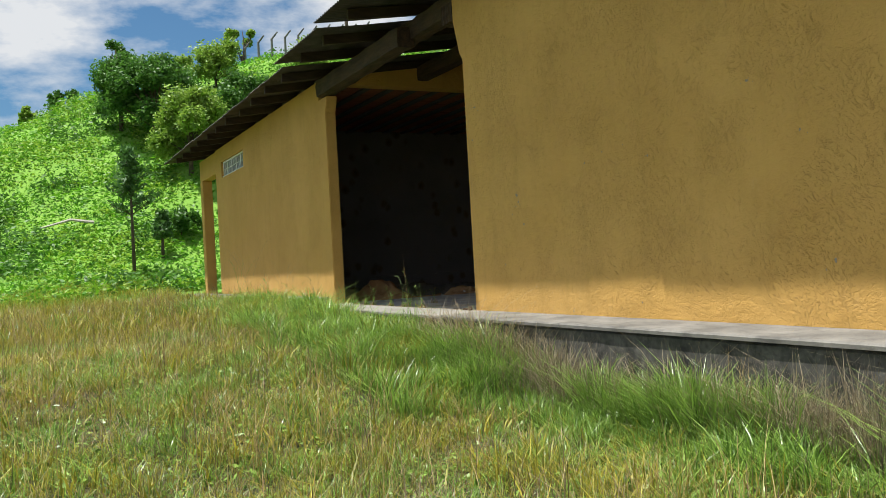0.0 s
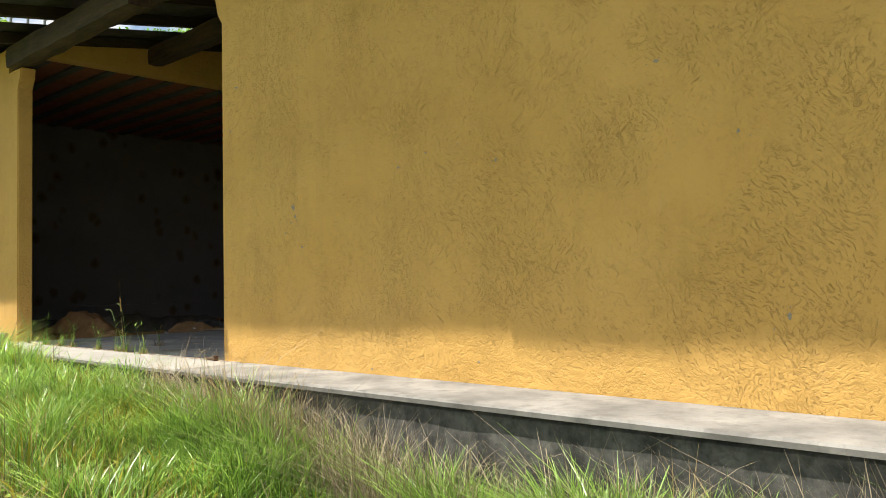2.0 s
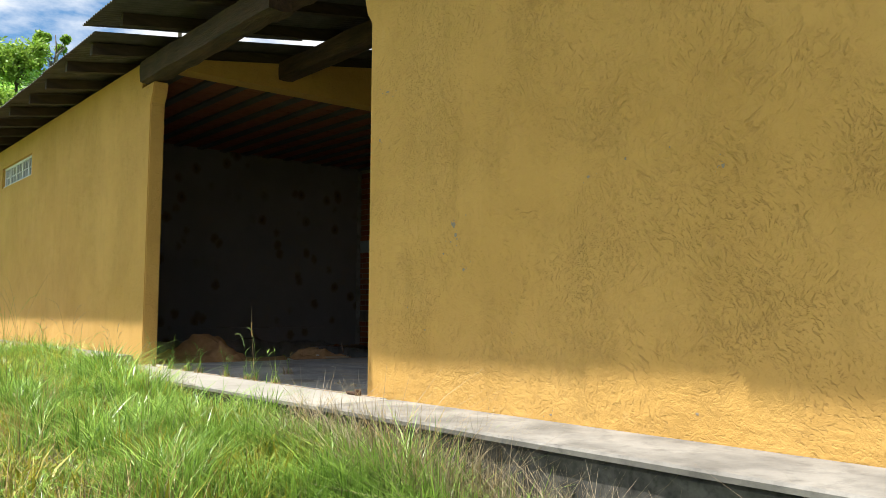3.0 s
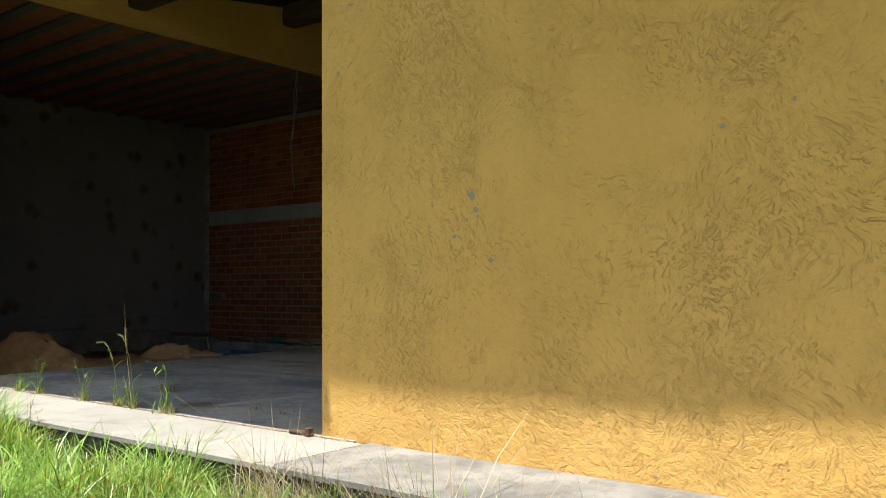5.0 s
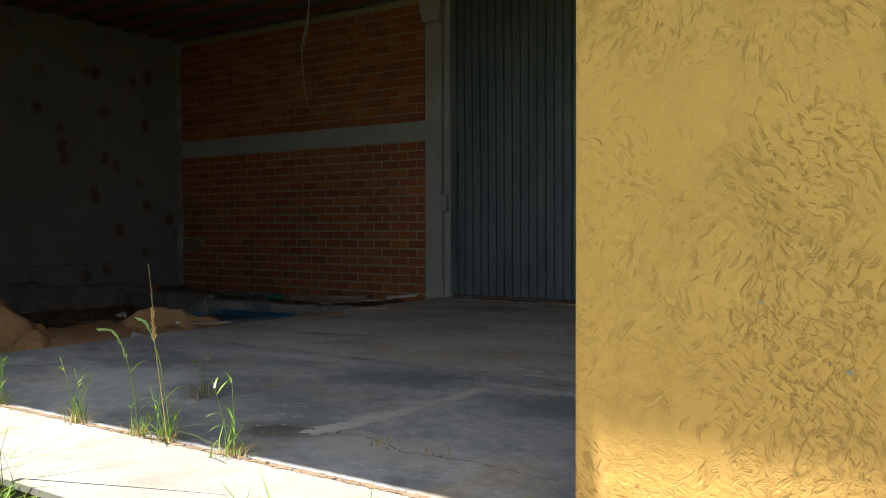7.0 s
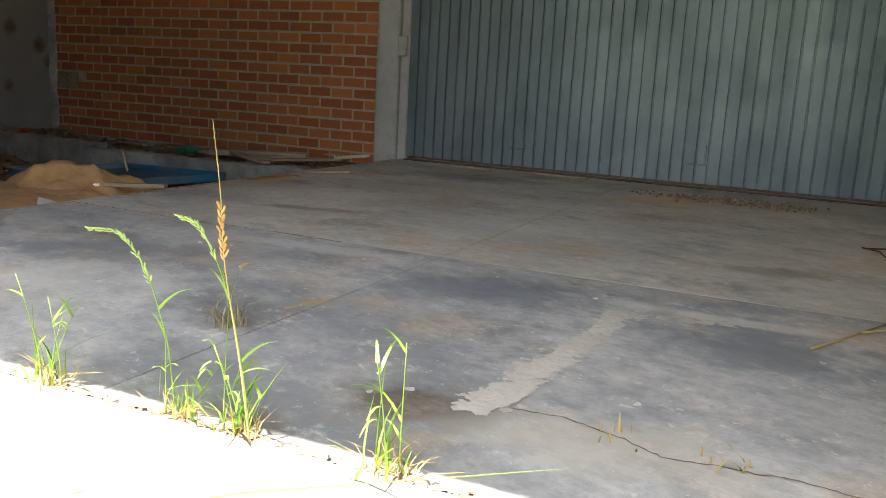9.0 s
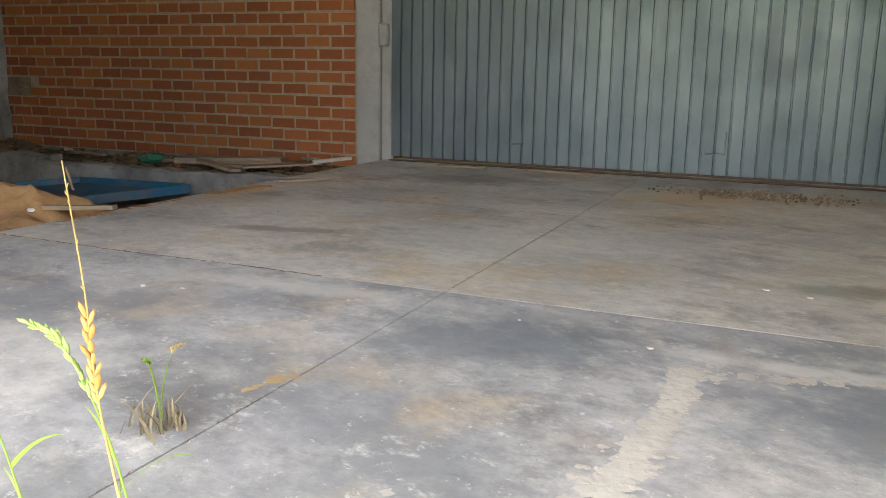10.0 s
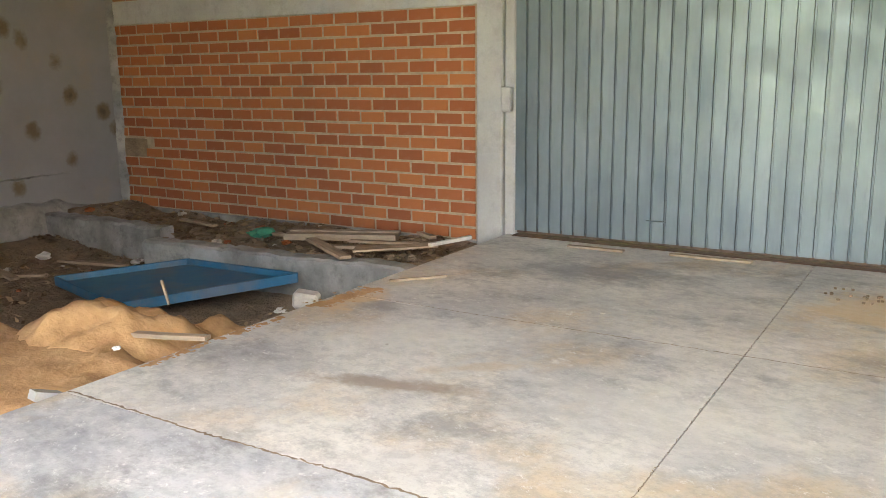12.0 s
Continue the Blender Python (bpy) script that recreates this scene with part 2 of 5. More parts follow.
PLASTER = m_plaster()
FLOOR = m_floor("worn_blue_grey_concrete", (0.36, 0.355, 0.355), (0.50, 0.485, 0.46), (0.215, 0.22, 0.228), 0.9, 0.75, 1.0, (
    (-1.42, 0.34, 0.30, 0.15, 0.2, (0.10, 0.075, 0.055), 0.85), (-1.75, 1.50, 0.55, 0.32, 0.3, (0.15, 0.165, 0.185), 0.7), (-0.72, 1.30, 0.45, 0.34, 0.0, (0.15, 0.165, 0.185), 0.7),
    (-3.2, 1.25, 0.8, 0.13, 0.5, (0.17, 0.18, 0.195), 0.6), (-3.0, 0.75, 0.6, 0.35, 0.2, (0.62, 0.60, 0.56), 0.45), (-0.95, 0.35, 0.5, 0.2, 0.0, (0.46, 0.42, 0.34), 0.6),
    (-2.6, 1.75, 0.9, 0.10, 0.05, (0.6, 0.58, 0.54), 0.5), (-0.9, 1.62, 0.6, 0.07, 0.0, (0.66, 0.63, 0.58), 0.6)))
FLOORW = m_floor("worn_buff_concrete", (0.49, 0.465, 0.425), (0.63, 0.585, 0.51), (0.35, 0.34, 0.325), 0.6, 0.6, 7.0, (
    (-1.62, 4.85, 0.5, 0.5, 0.2, (0.52, 0.36, 0.18), 0.7), (-0.9, 5.1, 0.8, 0.25, 0.0, (0.52, 0.37, 0.19), 0.6), (-3.25, 5.0, 0.75, 0.4, 0.1, (0.17, 0.165, 0.16), 0.65),
    (-3.27, 2.68, 0.5, 0.09, 0.25, (0.24, 0.17, 0.11), 0.75), (-0.72, 2.62, 0.36, 0.16, 0.3, (0.20, 0.18, 0.12), 0.65), (-4.24, 3.70, 0.14, 0.3, 0.0, (0.55, 0.36, 0.17), 0.8),
    (-3.6, 3.3, 0.6, 0.3, 0.5, (0.62, 0.58, 0.51), 0.5), (-3.05, 3.05, 0.3, 0.07, 0.7, (0.5, 0.36, 0.2), 0.5), (-2.3, 2.9, 0.7, 0.4, 0.0, (0.58, 0.55, 0.49), 0.4)))
WALK = m_concrete("weathered_walkway_concrete", (0.125, 0.118, 0.105), (0.27, 0.255, 0.228), (0.06, 0.055, 0.048), scale=2.2)
SILL = m_concrete("pale_sill_concrete", (0.24, 0.227, 0.20), (0.33, 0.312, 0.276), (0.16, 0.13, 0.09))
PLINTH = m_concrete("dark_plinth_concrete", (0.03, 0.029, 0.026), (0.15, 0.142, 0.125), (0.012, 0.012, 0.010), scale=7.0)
COLUMN = m_concrete("bare_column_concrete", (0.33, 0.32, 0.30), (0.42, 0.41, 0.38), (0.25, 0.24, 0.22), scale=1.6)
BRICK, BRICKS = m_brick(), m_brick(True)
MORTAR = m_simple("mortar", (0.29, 0.215, 0.145), (0.41, 0.32, 0.22), 20)
WHITE = m_whitewall()
ZINC = m_zinc("galvanised_gate_sheet", (0.088, 0.117, 0.126), (0.155, 0.19, 0.198), 0.48, 0.35)
ROOFM = m_simple("weathered_roof_sheet", (0.045, 0.042, 0.038), (0.11, 0.10, 0.085), 5, 0.6, 0.25)
LOG = m_simple("dark_log_wood", (0.02, 0.012, 0.008), (0.10, 0.055, 0.03), 7, 0.85, bump=0.8, dist=0.02, squash=(0.35, 2, 2))
RAFTER = m_simple("dark_rafter_wood", (0.022, 0.015, 0.010), (0.07, 0.046, 0.03), 9, 0.85, squash=(2, 0.35, 2))
BOARD = m_simple("old_board_wood", (0.20, 0.14, 0.09), (0.38, 0.29, 0.20), 9, 0.85, squash=(0.5, 3, 3))
EARTH = m_simple("dark_earth", (0.15, 0.105, 0.065), (0.30, 0.215, 0.14), 7, 0.95, bump=1.0, dist=0.03)
SAND = m_simple("orange_sand", (0.36, 0.19, 0.08), (0.55, 0.33, 0.155), 9, 0.95, bump=0.7, dist=0.008)
bp = Mat("blue_painted_sheet", 0.5)
bc = bp.mix(bp.noise(4, 6, 0.65), (0.008, 0.075, 0.145), (0.02, 0.13, 0.215))
bc = bp.mix(bp.math('MULTIPLY', bp.ramp(bp.noise(2.6, 7, 0.7), (0.48, 0), (0.60, 1)), 0.4), bc, (0.15, 0.115, 0.085))
BLUE = bp.color(bc).bump(bp.noise(20, 4), 0.2, 0.004).m
# Rust kept dark: on the gate track this tone doubles as the gap's shade.
STEEL = m_simple("rusty_iron", (0.045, 0.026, 0.018), (0.13, 0.068, 0.038), 18, 0.75, 0.3)
FRAMEW = m_simple("white_window_paint", (0.72, 0.74, 0.76), (0.80, 0.81, 0.82), 12, 0.5, bump=0.1)
STONE = m_simple("pale_rubble", (0.42, 0.38, 0.32), (0.62, 0.58, 0.50), 12, 0.9)
WHITEM = m_simple("white_plastic", (0.7, 0.7, 0.68), (0.8, 0.8, 0.78), 9, 0.6)
GREENM = m_simple("green_cloth", (0.02, 0.16, 0.09), (0.04, 0.24, 0.14), 9, 0.8)
CABLE = m_simple("grey_cable", (0.30, 0.29, 0.27), (0.40, 0.39, 0.36), 9, 0.6)
CEILB = m_simple("ceiling_brick", (0.22, 0.08, 0.04), (0.33, 0.13, 0.065), 6, 0.9)
CHIP = m_simple("bare_grey_render", (0.24, 0.20, 0.13), (0.38, 0.34, 0.27), 40, 0.9)
gm = Mat("grassy_soil", 0.95)
gsep = gm.n("SeparateXYZ")
gm.link(gm.tc.outputs["Object"], gsep.inputs[0])
gc = gm.mix(gm.ramp(gm.noise(1.6, 6, 0.65), (0.3, 0), (0.72, 1)), (0.035, 0.04, 0.010), (0.09, 0.085, 0.028))
gw = gm.math('ADD', gm.math('MULTIPLY', gsep.outputs[0], -0.05), gm.math('MULTIPLY', gm.noise(0.3, 4), 0.5))
gc = gm.mix(gm.ramp(gw, (0.85, 0), (1.15, 1)), gc, gm.mix(gm.noise(1.1, 6, 0.7), (0.10, 0.26, 0.02), (0.24, 0.40, 0.05)))
GROUND = gm.color(gc).bump(gm.noise(6, 5, 0.65), 1.0, 0.06).m
GRASS = m_leaf("grass_blades", (0.11, 0.135, 0.010), (0.56, 0.48, 0.06), 0.5, 0.3)
LUSH = m_leaf("lush_grass_blades", (0.04, 0.115, 0.010), (0.40, 0.60, 0.11), 0.34, 0.3)
DRY = m_leaf("dry_grass_stalks", (0.32, 0.20, 0.07), (0.58, 0.45, 0.20), 0.6, 0.25)
GREY = m_leaf("withered_grey_grass", (0.13, 0.10, 0.065), (0.46, 0.38, 0.24), 0.7, 0.2)
LEAFH = m_leaf("hill_leaves", (0.06, 0.22, 0.010), (0.20, 0.44, 0.022), 0.5, 0.4)
LEAFD = m_leaf("dark_tree_leaves", (0.045, 0.14, 0.016), (0.13, 0.28, 0.04), 0.5, 0.35)
LEAFB = m_leaf("bright_tree_leaves", (0.15, 0.29, 0.03), (0.34, 0.48, 0.07), 0.5, 0.35)
PINE = m_leaf("pine_needles", (0.05, 0.14, 0.025), (0.11, 0.24, 0.045), 0.5, 0.3)
BARK = m_simple("bark", (0.07, 0.05, 0.035), (0.16, 0.12, 0.085), 14, 0.9, bump=0.8, dist=0.02, squash=(3, 3, 0.6))
POSTM = m_concrete("fence_post_concrete", (0.16, 0.16, 0.15), (0.24, 0.24, 0.22), (0.1, 0.1, 0.09))
gl = Mat("window_glass", 0.05)
gl.b.inputs["Transmission Weight"].default_value = 1.0
gl.b.inputs["IOR"].default_value = 1.45
gl.color((0.75, 0.85, 0.9))
GLASS = gl.m
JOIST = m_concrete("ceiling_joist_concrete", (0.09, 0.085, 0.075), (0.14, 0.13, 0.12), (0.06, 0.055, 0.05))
FOOT = m_concrete("mouldy_grey_render", (0.17, 0.165, 0.15), (0.33, 0.32, 0.295), (0.08, 0.08, 0.07), scale=3.0)


# ---- mesh helpers ----
def obj(name, verts, faces, mat, parent=None, label="", smooth=False):
    me = bpy.data.meshes.new(name)
    me.from_pydata([tuple(v) for v in verts], [], faces)
    me.validate()
    me.materials.append(mat)
    if smooth:
        me.polygons.foreach_set("use_smooth", [True] * len(me.polygons))
    ob = new(name, me)
    if parent:
        ob.parent = parent
    if label:
        ob["label"] = label
    return ob


def part(name, bm, mat, parent=None, label="", smooth=False):
    me = bpy.data.meshes.new(name)
    bm.normal_update()
    bm.to_mesh(me)
    bm.free()
    me.materials.append(mat)
    if smooth:
        me.polygons.foreach_set("use_smooth", [True] * len(me.polygons))
    ob = new(name, me)
    if parent:
        ob.parent = parent
    if label:
        ob["label"] = label
    return ob


def box_bm(x0, x1, y0, y1, z0, z1, bevel=0.0, m=None, bm=None):
    bm = bm or bmesh.new()
    c = Matrix.Translation(((x0 + x1) / 2, (y0 + y1) / 2, (z0 + z1) / 2)) @ Matrix.Diagonal((x1 - x0, y1 - y0, z1 - z0, 1))
    r = bmesh.ops.create_cube(bm, size=1, matrix=(m @ c) if m else c)
    if bevel:
        es = list({e for v in r["verts"] for e in v.link_edges})
        bmesh.ops.bevel(bm, geom=es, offset=bevel, segments=1, affect='EDGES')
    return bm


def box(name, x0, x1, y0, y1, z0, z1, mat, parent=None, label="", bevel=0.006, m=None):
    return part(name, box_bm(x0, x1, y0, y1, z0, z1, bevel, m), mat, parent, label)


def empty(name, loc, label, category, group="", kind=""):
    e = new(name)
    e.location = loc
    e.empty_display_size = 0.1
    return tagged(e, label, category, group, kind)


def grid(xs, ys, fn):
    """Verts and faces of a height field."""
    v = [(x, y, fn(x, y)) for y in ys for x in xs]
    n = len(xs)
    f = [(j * n + i, j * n + i + 1, (j + 1) * n + i + 1, (j + 1) * n + i) for j in range(len(ys) - 1) for i in range(n - 1)]
    return v, f


def tube(points, radii, sides=8, cap=True):
    """Verts and faces of a tapered tube along points."""
    vs, fs = [], []
    pts = [Vector(p) for p in points]
    for i, p in enumerate(pts):
        d = (pts[min(i + 1, len(pts) - 1)] - pts[max(i - 1, 0)]).normalized()
        s = d.cross(Vector((0, 0, 1)) if abs(d.z) < 0.9 else Vector((1, 0, 0))).normalized()
        u = d.cross(s)
        for k in range(sides):
            a = 2 * math.pi * k / sides
            vs.append(p + (s * math.cos(a) + u * math.sin(a)) * radii[i])
    for i in range(len(pts) - 1):
        for k in range(sides):
            fs.append((i * sides + k, i * sides + (k + 1) % sides, (i + 1) * sides + (k + 1) % sides, (i + 1) * sides + k))
    if cap:
        fs.append(tuple(range(sides - 1, -1, -1)))
        fs.append(tuple((len(pts) - 1) * sides + k for k in range(sides)))
    return vs, fs


def smooth_step(a, b, x):
    s = min(max((x - a) / (b - a), 0.0), 1.0)
    return s * s * (3 - 2 * s)


# ---- ground ----
def ridge(y):
    return 9.2 + 0.26 * max(-20.0, min(y + 4.7, 30.0))


def ground_z(x, y):
    z = -0.60 + 0.38 * smooth_step(3.4, -0.4, x) + 0.18 * smooth_step(-1.0, -6.0, x)
    z -= 0.13 * smooth_step(-0.8, -4.5, y)
    z += 0.05 * noise.noise((x * 0.5, y * 0.5, 0.3)) + 0.02 * noise.noise((x * 1.9, y * 1.9, 4))
    if y > -0.3 and x > -14.2:
        z = min(z, -0.45)
    z += 0.09 * max(0.0, min(-13.2 - x, 8.0))
    s = -(x + 17.0 - 0.12 * (y + 4))
    if s > 0:
        r = ridge(y) * (1 + 0.10 * noise.noise((x * 0.07, y * 0.07, 9)))
        z += r * (0.75 * smooth_step(0, 19, s) + 0.25 * smooth_step(0, 45, s)) + min(s, 6) * 0.10 * noise.noise((x * 0.35, y * 0.35, 2))
    return z


gx = sorted(set([-700, -400, -250, -160, -110] + [round(-80 + 2.0 * i, 2) for i in range(31)] + [round(-18 + 0.6 * i, 2) for i in range(52)] + [16, 20, 28, 40, 70, 130, 300, 700]))
gy = sorted(set([-700, -300, -120, -60, -35, -22] + [round(-14 + 0.6 * i, 2) for i in range(26)] + [round(1.6 + 2 * i, 2) for i in range(26)] + [60, 80, 120, 200, 400, 700]))
v, f = grid(gx, gy, ground_z)
tagged(obj("ground", v, f, GROUND, smooth=True), "uneven grassy soil rising to a green hillside", "ground", kind="structure")

# ---- building: facade ----
WT = 0.17
wall_r = empty("wall_front_right", (4.5, 0, 0), "ochre yellow rough plastered front wall with chips", "wall", kind="structure")


def prism(pts, y0, y1, bm=None):
    """A solid from a polygon in the x-z plane between two y."""
    bm = bm or bmesh.new()
    a = [bm.verts.new((x, y0, z)) for x, z in pts]
    b = [bm.verts.new((x, y1, z)) for x, z in pts]
    n = len(pts)
    bm.faces.new(a)
    bm.faces.new(b[::-1])
    for i in range(n):
        bm.faces.new((a[i], b[i], b[(i + 1) % n], a[(i + 1) % n]))
    bmesh.ops.recalc_face_normals(bm, faces=bm.faces)
    return bm


def bevel_all(bm, w, seg=2):
    es = [e for e in bm.edges if len(e.link_faces) == 2 and e.calc_face_angle() > 0.5]
    bmesh.ops.bevel(bm, geom=es, offset=w, segments=seg, affect='EDGES')
    return bm


pts = [(0, -0.3), (12, -0.3), (12, 3.78), (-0.17, 3.78), (-0.17, 3.18), (-0.06, 2.80), (0, 2.72)]
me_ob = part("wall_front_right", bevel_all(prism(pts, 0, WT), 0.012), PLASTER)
bpy.data.objects.remove(wall_r)
wall_r = tagged(me_ob, "ochre yellow rough plastered front wall with chips", "wall", kind="structure")

# left wall with its window opening
LX0, LX1 = -12.5, -4.47
WX0, WX1, WZ0, WZ1 = -11.90, -9.80, 2.81, 3.18
bm = bmesh.new()
box_bm(LX0, WX0, 0, WT, -0.3, 3.52, bm=bm)
box_bm(WX1, LX1 - 0.30, 0, WT, -0.3, 3.52, bm=bm)
box_bm(WX0, WX1, 0, WT, -0.3, WZ0, bm=bm)
box_bm(WX0, WX1, 0, WT, WZ1, 3.52, bm=bm)
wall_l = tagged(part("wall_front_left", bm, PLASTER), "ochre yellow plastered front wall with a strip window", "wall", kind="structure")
pts = [(-4.775, -0.3), (-4.47, -0.3), (-4.47, 2.98), (-4.40, 3.10), (-4.37, 3.22), (-4.775, 3.22)]
tagged(part("pillar", bevel_all(prism(pts, -0.004, 0.166), 0.012), PLASTER), "ochre plastered gate pillar with flared top", "pillar", kind="structure")
# porch post and its lintel
tagged(box("porch_post", -14.32, -14.05, -0.02, 0.23, -0.1, 2.98, PLASTER, bevel=0.015), "ochre plastered porch post at the corner", "post", kind="structure")
tagged(box("porch_lintel", -14.4, LX0 - 0.003, 0.0, 0.24, 2.98, 3.50, PLASTER, bevel=0.01), "ochre plastered lintel over the porch opening", "beam", kind="structure")

win = empty("window_1", ((WX0 + WX1) / 2, 0.1, WZ0), "narrow white framed strip window high in wall", "window", kind="structure")
win.location = (0, 0, 0)
for i in range(6):
    x = WX0 + (WX1 - WX0) * i / 5
    box("mullion", x - 0.025 + (0.025 if i == 0 else 0) - (0.025 if i == 5 else 0), x + 0.025 + (0.025 if i == 0 else 0) - (0.025 if i == 5 else 0), 0.05, 0.10, WZ0 + 0.04, WZ1 - 0.04, FRAMEW, win, bevel=0.004)
box("window_frame", WX0, WX1, 0.045, 0.105, WZ1 - 0.04, WZ1, FRAMEW, win, bevel=0.004)
box("window_sill", WX0, WX1, 0.03, 0.12, WZ0, WZ0 + 0.04, FRAMEW, win, bevel=0.004)
for i in range(5):
    a, b = WX0 + (WX1 - WX0) * i / 5 + 0.03, WX0 + (WX1 - WX0) * (i + 1) / 5 - 0.03
    pn = box("pane", a, b, 0.073, 0.078, WZ0 + 0.04, WZ1 - 0.04, GLASS, win, "blue-grey glass pane", bevel=0)
    pn.visible_shadow = False
    for k in (1, 2):
        xx = a + (b - a) * k / 3
        box("glazing_bar", xx - 0.008, xx + 0.008, 0.06, 0.09, WZ0 + 0.04, WZ1 - 0.04, FRAMEW, win, bevel=0)
    box("glazing_bar", a, b, 0.062, 0.088, (WZ0 + WZ1) / 2 - 0.008, (WZ0 + WZ1) / 2 + 0.008, FRAMEW, win, bevel=0)

# ---- walkway, plinth and slab ----
def walk_z(x):
    return 0.09 if x < -4.747 else 0.0


def strip(name, x0, x1, y0, y1, zb, mat, step=0.25, top=walk_z, wob=0.006):
    bm = bmesh.new()
    n = max(2, int((x1 - x0) / step))
    rows = []
    for i in range(n + 1):
        x = x0 + (x1 - x0) * i / n
        z = top(x)
        w = wob * noise.noise((x * 3, 1, 0))
        rows.append([bm.verts.new(p) for p in ((x, y0 + w, zb), (x, y0 + w, z - 0.012), (x, y0 + 0.012 + w, z), (x, y1, z), (x, y1, zb))])
    for a, b in zip(rows, rows[1:]):
        for k in range(5):
            bm.faces.new((a[k], b[k], b[(k + 1) % 5], a[(k + 1) % 5]))
    bm.faces.new(rows[0][::-1])
    bm.faces.new(rows[-1])
    bmesh.ops.recalc_face_normals(bm, faces=bm.faces)
    return part(name, bm, mat)


tagged(strip("walkway_right", 0.345, 12, -0.60, -0.003, -0.035, WALK), "weathered grey concrete walkway along the wall", "walkway", kind="structure")
tagged(strip("walkway_left", -15.0, -4.75, -0.60, -0.008, -0.035, WALK), "weathered grey concrete walkway along the wall", "walkway", kind="structure")
tagged(strip("threshold", -4.745, 0.34, -0.60, -0.044, -0.035, SILL), "pale sunlit concrete threshold of the gateway", "threshold", kind="structure")
tagged(box("plinth", -15.0, 12, -0.575, 0.058, -1.1, -0.038, PLINTH, bevel=0.02), "dark mottled concrete plinth below the walkway", "plinth", kind="structure")

# floor slab in bays with open joints
slab = empty("floor", (0, 0, 0), "worn blue-grey concrete floor with stains and joints", "floor", kind="structure")
XJ, YJ, XE = -2.10, (1.94, 3.76), -4.40
for xa, xb in ((XE, XJ), (XJ, 0.25)):
    for ya, yb in ((-0.016, YJ[0]), (YJ[0], YJ[1]), (YJ[1], 5.93)):
        bm = box_bm(xa + 0.002, xb - 0.002, ya + 0.002, yb - 0.002, -0.40, 0.0, 0)
        part("slab", bm, FLOOR if ya < 1 else FLOORW, slab)

# ---- interior ----
YB = 5.92
ZC = 3.45
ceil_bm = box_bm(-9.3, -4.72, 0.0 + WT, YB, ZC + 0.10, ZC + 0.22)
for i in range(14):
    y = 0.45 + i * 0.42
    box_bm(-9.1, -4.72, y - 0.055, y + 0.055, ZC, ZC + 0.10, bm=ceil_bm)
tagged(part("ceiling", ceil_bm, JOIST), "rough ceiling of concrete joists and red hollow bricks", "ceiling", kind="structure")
bm = bmesh.new()
for i in range(13):
    y = 0.45 + i * 0.42 + 0.06
    for k in range(18):
        x = -9.05 + k * 0.24
        box_bm(x + 0.004, x + 0.236, y, y + 0.30, ZC + 0.025 + 0.008 * random.random(), ZC + 0.098, bm=bm)
tagged(part("ceiling_bricks", bm, CEILB), "red hollow ceiling bricks between concrete joists", "ceiling", kind="structure")
bm = bmesh.new()
bv = [bm.verts.new(p) for x in (-4.72, -4.47) for p in ((x, 0.17, ZC - 0.01), (x, YB - 0.003, ZC - 0.01), (x, YB - 0.003, 3.52 + 0.15 * YB), (x, 0.17, 3.54))]
for q in ((0, 1, 2, 3), (7, 6, 5, 4), (0, 4, 5, 1), (1, 5, 6, 2), (2, 6, 7, 3), (3, 7, 4, 0)):
    bm.faces.new([bv[k] for k in q])
bmesh.ops.recalc_face_normals(bm, faces=bm.faces)
tagged(part("beam", bm, PLASTER), "ochre painted beam from pillar to column", "beam", kind="structure")
tagged(box("wall_west", -9.35, -9.05, WT, YB + 0.25, -0.6, 3.54, WHITE, bevel=0), "stained flaking white plaster side wall", "wall", kind="structure")
bm = bmesh.new()
rows = []
for i in range(60):
    y = 0.2 + 5.7 * i / 59
    zt = 0.10 + 0.08 * noise.noise((y * 1.3, 0, 4)) + 0.06 * noise.noise((y * 5, 0, 4)) - 0.12 * smooth_step(4.2, 5.6, y)
    w = 0.02 * noise.noise((y * 4, 3, 0))
    rows.append([bm.verts.new(p) for p in ((-9.06, y, -0.6), (-8.90 + w, y, -0.6), (-8.93 + w, y, zt - 0.12), (-8.98 + w, y, zt - 0.03), (-9.045, y, zt), (-9.06, y, zt))])
for a, q in zip(rows, rows[1:]):
    for k in range(5):
        bm.faces.new((a[k], q[k], q[k + 1], a[k + 1]))
bmesh.ops.recalc_face_normals(bm, faces=bm.faces)
tagged(part("wall_west_foot", bm, FOOT, smooth=True), "rough grey render along the foot of the wall", "wall", kind="structure")
# Never in view; its ochre plaster was chosen to bounce warm light inside.
tagged(box("wall_east", 0.253, 0.45, WT + 0.003, YB, -0.4, 4.45, PLASTER, bevel=0), "unseen driveway side wall, ochre plastered to bounce light", "wall", kind="structure")
tagged(box("wall_back_top", -9.05, 0.45, YB + 0.163, YB + 0.36, 3.40, 4.6, COLUMN, bevel=0), "bare concrete wall above the gate", "wall", kind="structure")
tagged(box("wall_back_end", -14.4, -9.36, YB, YB + 0.3, -0.3, 3.5, PLASTER, bevel=0), "plain plastered rear wall", "wall", kind="structure")
tagged(box("wall_porch", -12.5, -12.3, WT + 0.003, YB, -0.3, 3.52, PLASTER, bevel=0), "plain plastered end wall of the porch", "wall", kind="structure")
tagged(box("wall_rear_right", 0.46, 12, YB, YB + 0.3, -0.4, 4.5, PLASTER, bevel=0), "plain plastered rear wall", "wall", kind="structure")
tagged(box("wall_end_right", 11.8, 12, WT + 0.003, YB - 0.003, -0.4, 4.5, PLASTER, bevel=0), "plain plastered end wall", "wall", kind="structure")

